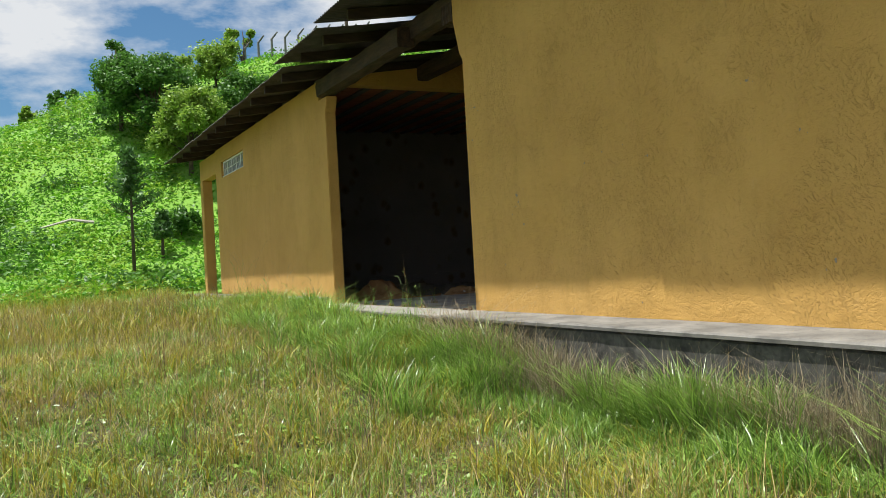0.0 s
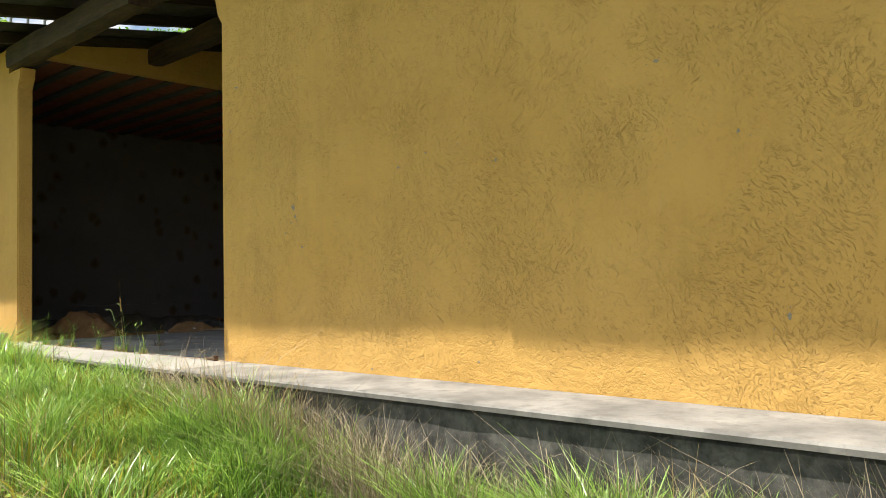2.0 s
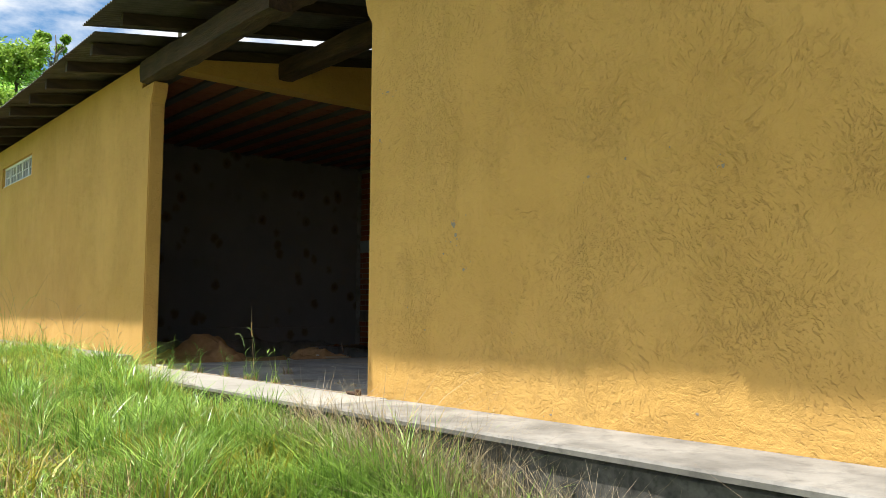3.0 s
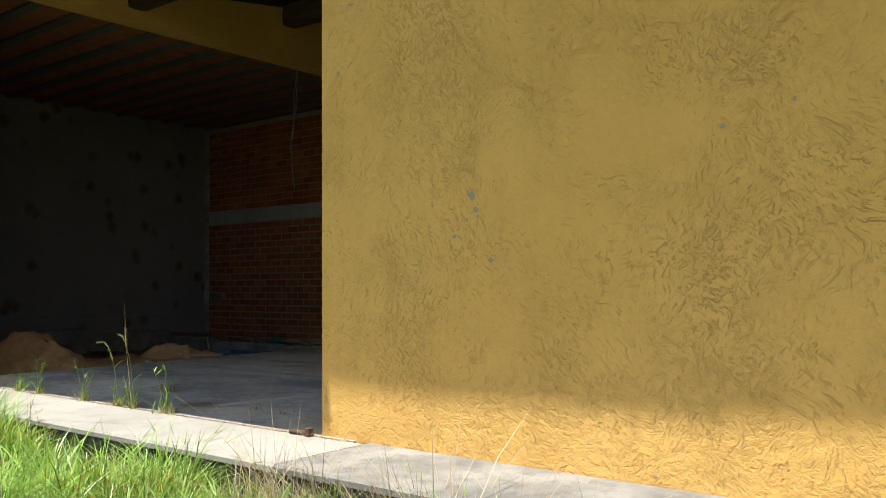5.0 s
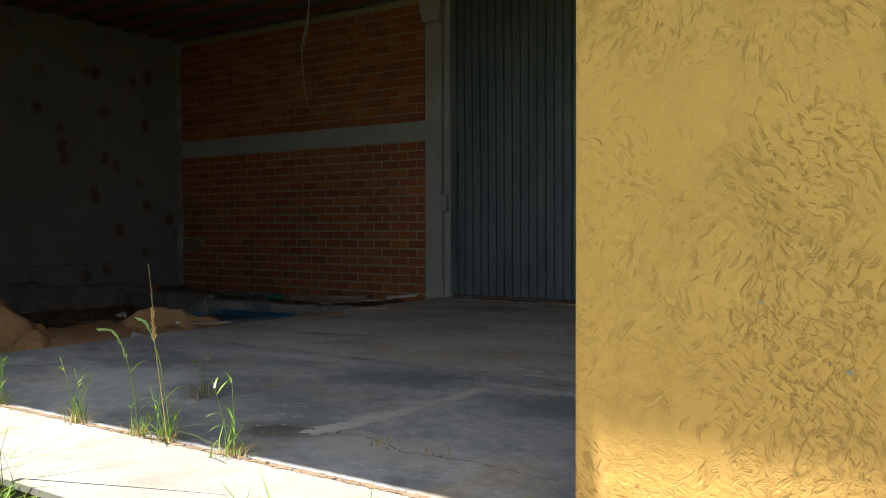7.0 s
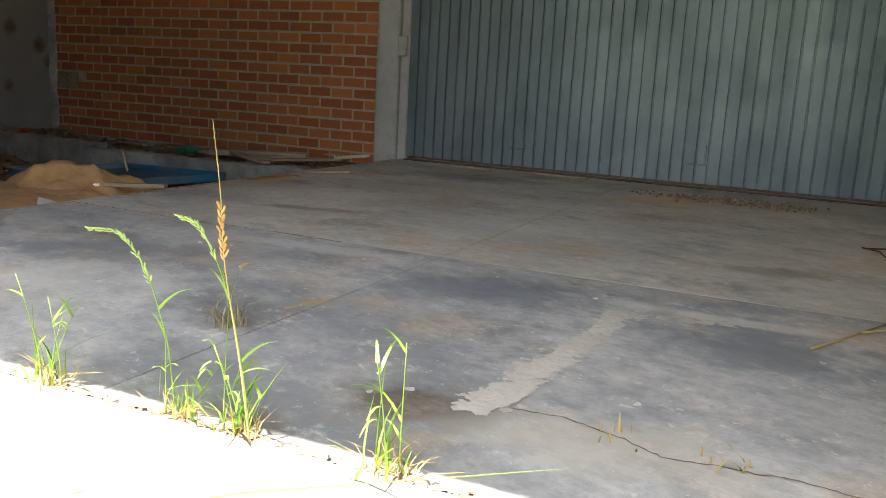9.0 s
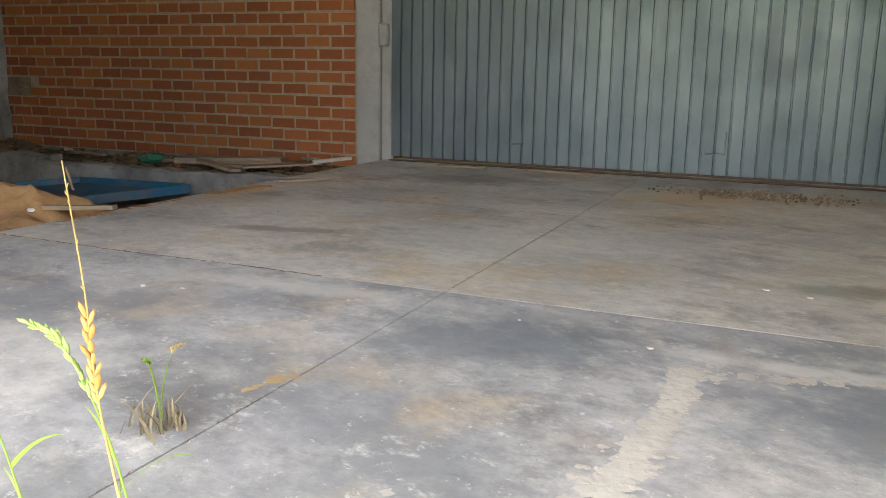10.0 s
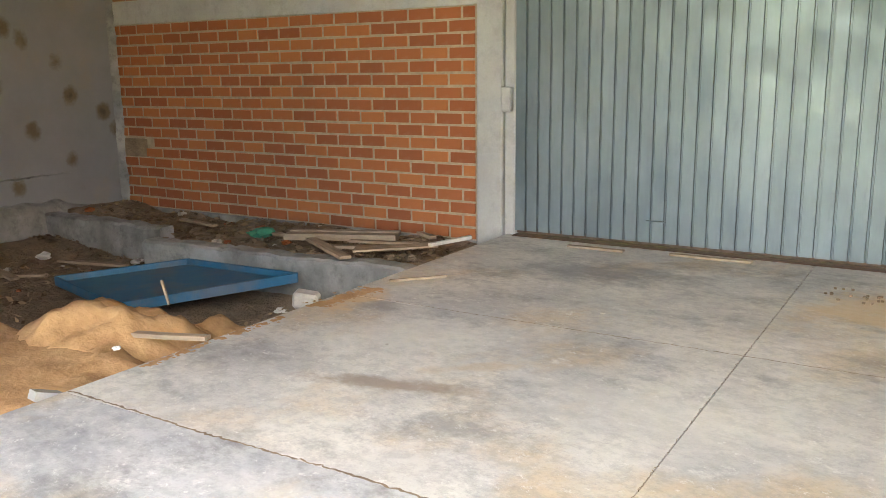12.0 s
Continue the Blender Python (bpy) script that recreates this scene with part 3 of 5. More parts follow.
# column with bracket, conduit and band
tagged(box("column", -4.66, -4.43, YB - 0.05, YB + 0.1, -0.3, 3.12, COLUMN, bevel=0.012), "bare grey concrete column with board marks", "column", kind="structure")
pts = [(-4.70, 3.44), (-4.70, 3.28), (-4.66, 3.12), (-4.44, 3.12), (-4.40, 3.28), (-4.40, 3.44)]
tagged(part("column_head", bevel_all(prism(pts, YB - 0.10, YB + 0.1), 0.008, 1), COLUMN), "flared concrete head of the column", "column", kind="structure")
tagged(box("gate_jamb", -4.43 + 0.003, -4.335, YB - 0.012, YB + 0.1, -0.2, 3.45, COLUMN, bevel=0.01), "narrow concrete gate jamb beside the column", "jamb", kind="structure")
tagged(box("gate_stop", -4.428, -4.34, YB - 0.085, YB - 0.033, 0.97, 1.16, COLUMN, bevel=0.012), "rough concrete stop block on the jamb", "block", kind="structure")
bx0, bx1 = -9.05, -4.663
tagged(box("brick_wall_backing", bx0, bx1, YB + 0.012, YB + 0.16, -0.6, 3.54, MORTAR, bevel=0), "mortar joints of the red brick wall", "wall", kind="structure")
tagged(box("tie_band", bx0, bx1, YB - 0.012, YB + 0.01, 1.79, 2.02, COLUMN, bevel=0.006), "rough concrete tie band across the brick wall", "band", kind="structure")
tagged(box("brick_wall_foot", bx0, bx1, YB - 0.03, YB + 0.01, -0.5, -0.085, FOOT, bevel=0.01), "grey concrete foot of the brick wall", "wall", kind="structure")

# Shallow gap only: this brown plate stands for the shade of a deep hole.
tagged(box("broken_brick_recess", -9.04, -8.64, YB + 0.004, YB + 0.014, 0.44, 0.63, EARTH, bevel=0), "brown plate coloured as the shade of a broken-out brick hole", "hole", kind="structure")

bm = bmesh.new()
rows = []
for i in range(70):
    z = -0.09 + 3.5 * i / 69
    w = 0.03 * noise.noise((z * 3, 1, 0)) + 0.02 * noise.noise((z * 11, 1, 0))
    d = 0.012 * noise.noise((z * 7, 4, 0))
    rows.append([bm.verts.new(p) for p in ((-9.04, YB - 0.06 + d, z), (-9.01 + w * 0.5, YB - 0.035 + d, z), (-8.985 + w, YB - 0.012, z), (-8.98 + w, YB + 0.01, z))])
for a, q in zip(rows, rows[1:]):
    for k in range(3):
        bm.faces.new((a[k], a[k + 1], q[k + 1], q[k]))
bmesh.ops.recalc_face_normals(bm, faces=bm.faces)
tagged(part("corner_mortar", bm, FOOT, smooth=True), "rough grey mortar smeared into the wall corner", "mortar", kind="structure")
bm = bmesh.new()
rows = []
for i in range(90):
    y = 2.6 + 2.75 * i / 89
    z = 0.32 + 0.015 * noise.noise((y * 2, 7, 0)) + 0.02 * noise.noise((y * 12, 7, 0))
    w = 0.022 * (0.35 + abs(noise.noise((y * 9, 2, 3)))) * smooth_step(5.4, 4.6, y)
    rows.append([bm.verts.new(p) for p in ((-9.051, y, z - w), (-9.038 + 0.01 * noise.noise((y * 15, 0, 1)), y, z), (-9.051, y, z + w * 0.7))])
for a, q in zip(rows, rows[1:]):
    for k in range(2):
        bm.faces.new((a[k], a[k + 1], q[k + 1], q[k]))
bmesh.ops.recalc_face_normals(bm, faces=bm.faces)
tagged(part("plaster_scar", bm, FOOT), "ragged dark ridge of broken plaster along the wall", "scar", kind="structure")

# gate: ribbed zinc sheets
gate = empty("sliding_gate", (-2.1, YB, 0), "ribbed galvanised sheet metal gate, closed, slightly dented", "gate")
gate.location = (0, 0, 0)


def ribbed(x0, x1, z0, z1, y, pitch=0.101):
    """A sheet with narrow upright grooves, slightly dented."""
    prof = []
    x = x0
    i = 0
    while x < x1 - 0.02:
        w = pitch
        prof += [(x, 0), (x + w - 0.019, 0.001), (x + w - 0.015, 0.018), (x + w - 0.006, 0.018), (x + w - 0.002, -0.004)]
        x += w
        i += 1
    prof.append((x1, 0))
    zs = [z0 + (z1 - z0) * k / 10 for k in range(11)]
    vs = [(px, y + py + 0.010 * noise.noise((px * 1.4, z * 1.1, 3)) + 0.004 * noise.noise((px * 5, z * 3, 1)), z) for z in zs for px, py in prof]
    n = len(prof)
    fs = [(j * n + k, j * n + k + 1, (j + 1) * n + k + 1, (j + 1) * n + k) for j in range(10) for k in range(n - 1)]
    return vs, fs


for k, (za, zb) in enumerate(((0.035, 1.10), (1.085, 2.25), (2.235, 3.45))):
    for xa, xb in ((-4.335, -2.10), (-2.105, 0.25)):
        v, f = ribbed(xa, xb, za, zb, YB - 0.004 * k)
        obj("sheet", v, f, ZINC, gate)
box("bottom_rail", -4.33, 0.25, YB + 0.02, YB + 0.06, 0.012, 0.06, STEEL, gate, "rusty bottom rail")
for x in (-3.19, -1.60):
    pk = box("lift_pocket", x - 0.075, x + 0.07, YB - 0.022, YB - 0.006, 0.19, 0.202, ZINC, gate, "folded tin flap", bevel=0.003)
    box("flap", x + 0.058, x + 0.07, YB - 0.02, YB - 0.008, 0.205, 0.36, ZINC, gate, bevel=0.003)
# The dark iron strip also paints in the shaded gap below the gate.
tagged(box("gate_track", -4.33, 0.25, YB - 0.075, YB + 0.09, -0.02, 0.008, STEEL, bevel=0.004), "rusty iron floor track, dark as the shaded gap under the gate", "track", kind="structure")

# ---- roof ----
def roof_lift(x):
    return 0.0 if x < -4.1 else (0.065 if x < -2.2 else (0.13 if x < -0.3 else 0.19))


def roof_z(y):
    return 3.53 + 0.15 * y


RAFT = [-4.55 - 0.96 * i for i in range(1, 11)] + [-4.55 + 0.96 * i for i in range(0, 18)]
raft0 = None
for i, x in enumerate(sorted(RAFT)):
    bm = bmesh.new()
    y0, y1 = -0.62 - 0.05 * random.random(), 6.5
    vs = [bm.verts.new(p) for p in ((0, y0, roof_z(y0)), (0.075, y0, roof_z(y0)), (0.075, y0, roof_z(y0) + 0.125), (0, y0, roof_z(y0) + 0.125),
                                    (0, y1, roof_z(y1)), (0.075, y1, roof_z(y1)), (0.075, y1, roof_z(y1) + 0.125), (0, y1, roof_z(y1) + 0.125))]
    for q in ((0, 1, 2, 3), (7, 6, 5, 4), (0, 4, 5, 1), (1, 5, 6, 2), (2, 6, 7, 3), (3, 7, 4, 0)):
        bm.faces.new([vs[k] for k in q])
    bmesh.ops.recalc_face_normals(bm, faces=bm.faces)
    ob = part("rafter", bm, RAFTER)
    ob.location = (x, 0, 0.012 * random.uniform(-1, 1) + roof_lift(x))
    tagged(ob, "dark weathered timber rafter under the roof sheets", "rafter", "roof rafters", "structure")


def log(x0, x1, y, z, r, label, sag=0.0):
    n = 14
    pts = [(x0 + (x1 - x0) * i / n, y + 0.02 * noise.noise((i * 0.4, y, 0)), z + 0.015 * noise.noise((i * 0.5, y, 5)) - sag * math.sin(math.pi * i / n)) for i in range(n + 1)]
    vs, fs, sec = [], [], 12
    for i, p in enumerate(pts):
        for q in range(sec):
            a = 2 * math.pi * (q + 0.5) / sec
            c, s = math.cos(a), math.sin(a)
            k = r * 1.02 / max(abs(c), abs(s)) ** 0.75 * (1 + 0.07 * noise.noise((i * 0.8 + x0, q * 0.9, z)))
            vs.append((p[0], p[1] + c * k * 0.92, p[2] + s * k))
    for i in range(n):
        for q in range(sec):
            fs.append((i * sec + q, i * sec + (q + 1) % sec, (i + 1) * sec + (q + 1) % sec, (i + 1) * sec + q))
    fs += [tuple(range(sec - 1, -1, -1)), tuple(n * sec + q for q in range(sec))]
    return tagged(obj("log_beam", vs, fs, LOG, smooth=False), label, "beam", "log beams")


log(-4.60, -1.45, 0.02, 3.355, 0.125, "dark rough log beam resting on the pillar top")
log(-2.05, -0.18, 0.20, 3.46, 0.12, "dark rough log beam lapped beside another log")
log(-0.42, -0.175, 0.10, 3.31, 0.115, "short dark log end projecting from the wall top")
log(-4.68, 0.25, 1.72, 3.665, 0.115, "dark rough log beam over the driveway")
log(-4.68, 0.25, 3.74, 3.965, 0.12, "dark rough log beam over the driveway")


def sheet(name, x0, x1, y0, y1, lift, lean=0.0):
    n = int((x1 - x0) / 0.019)
    xs = [x0 + (x1 - x0) * i / n for i in range(n + 1)]
    ys = [y0 + (y1 - y0) * k / 4 for k in range(5)]
    v, f = grid(xs, ys, lambda x, y: roof_z(y) + 0.14 + lift + lean * (x - x0) + 0.011 * math.sin(2 * math.pi * x / 0.076) + 0.012 * noise.noise((x, y, 1)))
    ob = obj(name, v, f, ROOFM)
    so = ob.modifiers.new("thickness", 'SOLIDIFY')
    so.thickness = 0.004
    return tagged(ob, "rust-stained corrugated metal roof sheet", "roof sheet", "roof sheets")


x = -15.2
k = 0
while x < -4.5:
    w = 1.0 if x < -5.3 else 1.04
    sheet("roof_sheet", x, min(x + w + 0.06, -4.1), -0.75 - 0.012 * random.random(), 3.1, 0.0 + 0.012 * (k % 2))
    sheet("roof_sheet", x, min(x + w + 0.06, -4.1), 2.9, 6.9, 0.03 + 0.012 * (k % 2))
    x += w
    k += 1
# over the driveway the sheets lie loose, each lapped high over the next
for xa, xb, lift in ((-4.17, -2.20, 0.075), (-2.27, -0.30, 0.15)):
    sheet("roof_sheet", xa, xb, -0.855 - 0.235 * lift, 1.75, lift, -0.004)
    sheet("roof_sheet", xa + 0.015, xb + 0.01, 1.60, 4.2, lift + 0.02, -0.004)
    sheet("roof_sheet", xa - 0.01, xb + 0.01, 4.05, 6.9, lift + 0.04)
x = -0.37
while x < 12:
    sheet("roof_sheet", x, x + 1.06, -0.797 - 0.235 * 0.20 - 0.016 * random.random(), 3.1, 0.215 + 0.012 * (k % 2))
    sheet("roof_sheet", x, x + 1.06, 2.9, 6.9, 0.245 + 0.012 * (k % 2))
    x += 1.0
    k += 1

# ---- pit room: earth, kerb, sand ----
def pit_z(x, y):
    z = -0.34 + 0.05 * noise.noise((x * 1.7, y * 1.7, 0)) + 0.025 * noise.noise((x * 6, y * 6, 3))
    ledge = smooth_step(4.62, 4.75, y - 0.07 * (x + 6)) if x > -7.1 else smooth_step(5.0, 5.15, y) * 0.9
    z += ledge * 0.24
    z += 0.10 * smooth_step(-8.2, -8.9, x)
    z += 0.18 * smooth_step(0.9, 0.3, y)
    return z


v, f = grid([-9.05 + 0.075 * i for i in range(62)] + [XE + 0.02], [0.26 + 0.075 * i for i in range(76)], pit_z)
tagged(obj("earth_floor", v, f, EARTH, smooth=True), "dark bare earth floor of the unfinished room", "ground", kind="structure")


def mound(name, cx, cy, rx, ry, h, label, flat=0.05):
    def fn(x, y):
        d = math.hypot((x - cx) / rx, (y - cy) / ry)
        d += 0.22 * noise.noise((x * 2.3, y * 2.3, cx)) + 0.16 * noise.noise((x * 5, y * 5, cx)) + 0.05 * noise.noise((x * 13, y * 13, cx))
        return -0.40 + (h + 0.40) * (min(1.0, max(0.0, (1.0 - d) / (1.0 - flat))) ** 0.9) + 0.018 * noise.noise((x * 7, y * 7, 1)) + 0.016 * noise.noise((x * 15, y * 15, 1)) + 0.012 * noise.noise((x * 31, y * 31, 1))
    n = 84
    xs = [cx - rx * 1.3 + 2.6 * rx * i / n for i in range(n + 1)]
    xs = [q for q in xs if q < XE - 0.01] + [XE - 0.005]
    ys = [max(0.27, cy - ry * 1.3 + 2.6 * ry * i / n) for i in range(n + 1)]
    v, f = grid(xs, ys, fn)
    return tagged(obj(name, v, f, SAND, smooth=True), label, "sand", kind="structure")


mound("sand_heap", -5.15, 2.66, 1.05, 1.05, 0.11, "low heap of orange building sand beside the slab")
mound("sand_heap", -5.75, 1.25, 1.35, 1.0, 0.30, "low heap of orange building sand near the front wall")

mound("sand_spread", -5.0, 1.95, 1.9, 1.5, -0.03, "flat spread of orange sand over the earth", 0.35)

def kerb(x0, x1, y0, slope, label):
    bm = bmesh.new()
    n = 40
    rows = []
    for i in range(n + 1):
        x = x0 + (x1 - x0) * i / n
        y = y0 + slope * (x - x0)
        w = 0.015 * noise.noise((x * 4, 0, 0)) + 0.008 * noise.noise((x * 13, 0, 0))
        t = -0.035 + 0.03 * noise.noise((x * 3, 2, 0)) + 0.015 * noise.noise((x * 11, 2, 0))
        rows.append([bm.verts.new(p) for p in ((x, y + w, -0.5), (x, y + w, t - 0.02), (x, y + 0.02 + w, t), (x, y + 0.16, t), (x, y + 0.18, -0.5))])
    for a, b in zip(rows, rows[1:]):
        for q in range(5):
            bm.faces.new((a[q], b[q], b[(q + 1) % 5], a[(q + 1) % 5]))
    bm.faces.new(rows[0])
    bm.faces.new(rows[-1][::-1])
    bmesh.ops.recalc_face_normals(bm, faces=bm.faces)
    tagged(part("foundation_kerb", bm, FOOT), label, "kerb", kind="structure")


kerb(-6.95, -4.45, 4.42, 0.075, "rough grey concrete foundation kerb in the earth")
kerb(-8.95, -7.30, 4.88, 0.0, "rough grey concrete foundation kerb by the side wall")

# blue panel lying on the earth
blue = empty("blue_panel", (-6.1, 4.0, -0.2), "scuffed blue painted sheet metal panel lying on the earth", "panel")
cor = [Vector(c) for c in ((-6.95, 3.62, -0.23), (-6.42, 4.40, -0.19), (-5.28, 4.38, -0.17), (-5.95, 3.38, -0.24))]
bm = bmesh.new()
lo = [bm.verts.new(c - blue.location) for c in cor]
hi = [bm.verts.new(c - blue.location + Vector((0, 0, 0.02))) for c in cor]
bm.faces.new(hi)
bm.faces.new(lo[::-1])
for i in range(4):
    bm.faces.new((lo[i], lo[(i + 1) % 4], hi[(i + 1) % 4], hi[i]))
bmesh.ops.recalc_face_normals(bm, faces=bm.faces)
part("sheet", bm, BLUE, blue)
for i in range(4):
    a, b = cor[i] - blue.location, cor[(i + 1) % 4] - blue.location
    d = (b - a)
    m = Matrix.Translation((a + b) / 2 + Vector((0, 0, 0.005))) @ d.to_track_quat('X', 'Z').to_matrix().to_4x4()
    part("rim", box_bm(-d.length / 2, d.length / 2, -0.010, 0.010, -0.01, 0.06, 0.004, m), BLUE, blue, "folded blue rim")


def plank(x, y, z, l, w, t, rz, ry=0.0, mat=None, label="old split wooden board lying on the earth", name="board", rx=0.0):
    bm = bmesh.new()
    n = 6
    rows = []
    for i in range(n + 1):
        s = -l / 2 + l * i / n
        dw = w / 2 * (1 + 0.12 * noise.noise((s * 5 + x * 7, y, 0)))
        dz = 0.006 * noise.noise((s * 3, x, y))
        rows.append([bm.verts.new(p) for p in ((s, -dw, dz - t / 2), (s, dw, dz - t / 2), (s, dw, dz + t / 2), (s, -dw, dz + t / 2))])
    for a, b in zip(rows, rows[1:]):
        for q in range(4):
            bm.faces.new((a[q], b[q], b[(q + 1) % 4], a[(q + 1) % 4]))
    bm.faces.new(rows[0])
    bm.faces.new(rows[-1][::-1])
    bmesh.ops.recalc_face_normals(bm, faces=bm.faces)
    ob = part(name, bm, mat or BOARD)
    ob.matrix_world = pose(x, y, z, rx, ry, rz)
    return tagged(ob, label, "board", "loose boards")


def plank2(p, q, w, t, mat=None, label="old split wooden board lying on the earth", name="board"):
    p, q = Vector(p), Vector(q)
    d = q - p
    c = (p + q) / 2
    return plank(c.x, c.y, c.z, d.length, w, t, math.degrees(math.atan2(d.y, d.x)), -math.degrees(math.asin(d.z / d.length)), mat, label, name)


plank2((-6.12, 5.28, -0.03), (-5.22, 5.58, -0.01), 0.07, 0.03)
plank2((-6.02, 5.10, -0.03), (-5.12, 5.40, -0.01), 0.11, 0.05)
plank2((-5.66, 4.98, 0.0), (-5.02, 4.60, -0.01), 0.085, 0.022, None, "grey weathered board propped on the kerb")
plank2((-5.14, 4.86, -0.01), (-4.60, 5.18, 0.02), 0.15, 0.014, None, "wide warped plywood strip on the kerb", "plywood_strip")
plank2((-5.45, 4.92, -0.03), (-4.95, 5.10, -0.02), 0.06, 0.02)
plank2((-5.40, 5.15, -0.02), (-4.80, 5.22, 0.0), 0.05, 0.02)
plank2((-5.05, 5.62, 0.0), (-4.75, 5.35, 0.03), 0.05, 0.025)
plank2((-6.6, 5.3, -0.06), (-6.1, 5.2, -0.05), 0.07, 0.02)
plank2((-7.6, 5.4, -0.06), (-7.0, 5.25, -0.05), 0.06, 0.02)
plank2((-4.60, 5.06, 0.04), (-4.46, 5.42, 0.05), 0.035, 0.025, STONE, "short pale painted stick lying by the column", "stick")
plank2((-4.90, 2.60, -0.01), (-4.40, 2.72, 0.015), 0.05, 0.022, None, "short wooden lath lying on the sand", "lath")
plank2((-4.30, 4.12, 0.010), (-4.05, 4.39, 0.010), 0.018, 0.014, None, "thin wooden lath lying on the concrete floor", "lath")
plank2((-8.4, 3.9, -0.28), (-7.6, 3.7, -0.28), 0.07, 0.02)
plank2((-7.9, 4.3, -0.28), (-7.2, 4.45, -0.28), 0.06, 0.02)
plank2((-8.1, 3.5, -0.28), (-7.5, 3.9, -0.28), 0.05, 0.02)
plank(-5.02, 3.0, 0.10, 0.14, 0.012, 0.012, 20, 75, None, "small stick upright in the sand", "stick")
plank(-4.47, 1.90, -0.02, 0.12, 0.06, 0.04, 80, 20, COLUMN, "small concrete offcut at the slab edge", "offcut")
plank(-3.55, 5.65, 0.010, 0.42, 0.05, 0.014, 3, 0, BOARD, "pale strip of wood beside the gate track", "wood_strip")
plank(-2.75, 5.72, 0.010, 0.55, 0.045, 0.014, 2, 0, BOARD, "pale strip of wood beside the gate track", "wood_strip")


def rubble(x, y, z, r, mat, name, label, cat, flat=0.55):
    bm = bmesh.new()
    bmesh.ops.create_icosphere(bm, subdivisions=2, radius=r)
    for vv in bm.verts:
        vv.co *= 1 + 0.7 * noise.noise(vv.co * (1.9 / r) + Vector((x * 9, y * 9, 0)))
        vv.co.z *= flat
    ob = part(name, bm, mat)
    ob.location = (x, y, z)
    ob.rotation_euler = (0, 0, x * 17)
    return tagged(ob, label, cat, "rubble")


rng = random.Random(5)
for i in range(70):
    x, y = rng.uniform(-8.7, -4.55), rng.choice((rng.uniform(3.3, 4.35), rng.uniform(4.7, 5.8)))
    if -6.9 < x < -5.3 and y < 4.45:
        continue
    r = rng.uniform(0.015, 0.05)
    kind = rng.random()
    mat = STONE if kind < 0.2 else (EARTH if kind < 0.8 else BRICK)
    rubble(x, y, pit_z(x, y) + r * 0.2, r, mat, "rubble_stone", "small lump of rubble lying on the earth", "rubble")
for x, y, r in ((-8.2, 4.35, 0.06), (-7.3, 4.6, 0.04), (-4.95, 4.2, 0.05), (-4.6, 2.35, 0.02)):
    rubble(x, y, max(pit_z(x, y), -0.3 if x < -4.7 else 0.03) + r * 0.3, r, WHITEM, "crumpled_bag", "crumpled white plastic scrap on the earth", "litter")
rubble(-6.35, 5.15, -0.04, 0.11, GREENM, "green_cloth", "crumpled dark green cloth on the earth ledge", "cloth", 0.35)
tagged(box("broken_block", -0.09, 0.09, -0.06, 0.06, -0.06, 0.06, STONE, bevel=0.02, m=None), "broken brown block lying in the pit", "rubble").matrix_world = pose(-5.12, 4.28, -0.26, 5, 8, 25)
rubble(-4.86, 4.33, -0.26, 0.08, STONE, "rubble_stone", "pale lump of rubble lying on the earth", "rubble")

# scattered bits on the floor
for x, y, r in ((-1.32, 1.62, 0.018), (-3.05, 4.0, 0.03), (-2.9, 4.1, 0.025), (-0.95, 0.62, 0.018), (-1.75, 1.72, 0.012), (-2.95, 1.55, 0.02), (-3.1, 1.52, 0.02), (-0.9, 2.45, 0.02),
                (-1.05, 2.5, 0.02), (-2.5, 5.3, 0.02), (-2.3, 4.2, 0.012), (-3.6, 3.1, 0.015), (-0.6, 1.0, 0.015)):
    rubble(x, y, 0.002, r * 0.55, STONE, "concrete_crumb", "pale crumb of concrete on the floor", "rubble", 0.35)
droppings = bmesh.new()
for i in range(260):
    x, y = rng.gauss(-1.25, 0.28), rng.gauss(5.1, 0.12)
    if -2.0 < x < -0.4 and y < 5.8:
        box_bm(-0.008, 0.008, -0.006, 0.006, 0, 0.010, 0, pose(x, y, 0.003, 0, 0, rng.uniform(0, 180)), droppings)
tagged(part("dry_droppings", droppings, EARTH), "scatter of small dark dry crumbs on the floor", "litter", kind="stuff")

# spilt dry mortar on the floor
def spill(name, pts, mat, label, n, z=0.002, seed=1, size=(0.006, 0.028)):
    """Many thin ragged flakes strewn along a line of (x, y, half width)."""
    g = random.Random(seed)
    bm = bmesh.new()
    for i in range(n):
        k = g.randrange(len(pts) - 1)
        s = g.random()
        x, y, w = (pts[k][j] * (1 - s) + pts[k + 1][j] * s for j in range(3))
        d = Vector((pts[k + 1][0] - pts[k][0], pts[k + 1][1] - pts[k][1])).normalized()
        o = g.gauss(0, w * 0.55)
        r = g.uniform(*size) * (1.3 if abs(o) < w * 0.5 else 0.6)
        cx, cy, zz = x - d.y * o, y + d.x * o, z + 0.0025 * g.random()
        m = 9
        ring = [bm.verts.new((cx + math.cos(a) * q, cy + math.sin(a) * q, zz - 0.001)) for a, q in ((2 * math.pi * t / m, r * g.uniform(0.5, 1.3)) for t in range(m))]
        c = bm.verts.new((cx, cy, zz))
        for t in range(m):
            bm.faces.new((c, ring[t], ring[(t + 1) % m]))
    bmesh.ops.recalc_face_normals(bm, faces=bm.faces)
    return tagged(part(name, bm, mat), label, "stain", kind="stuff")


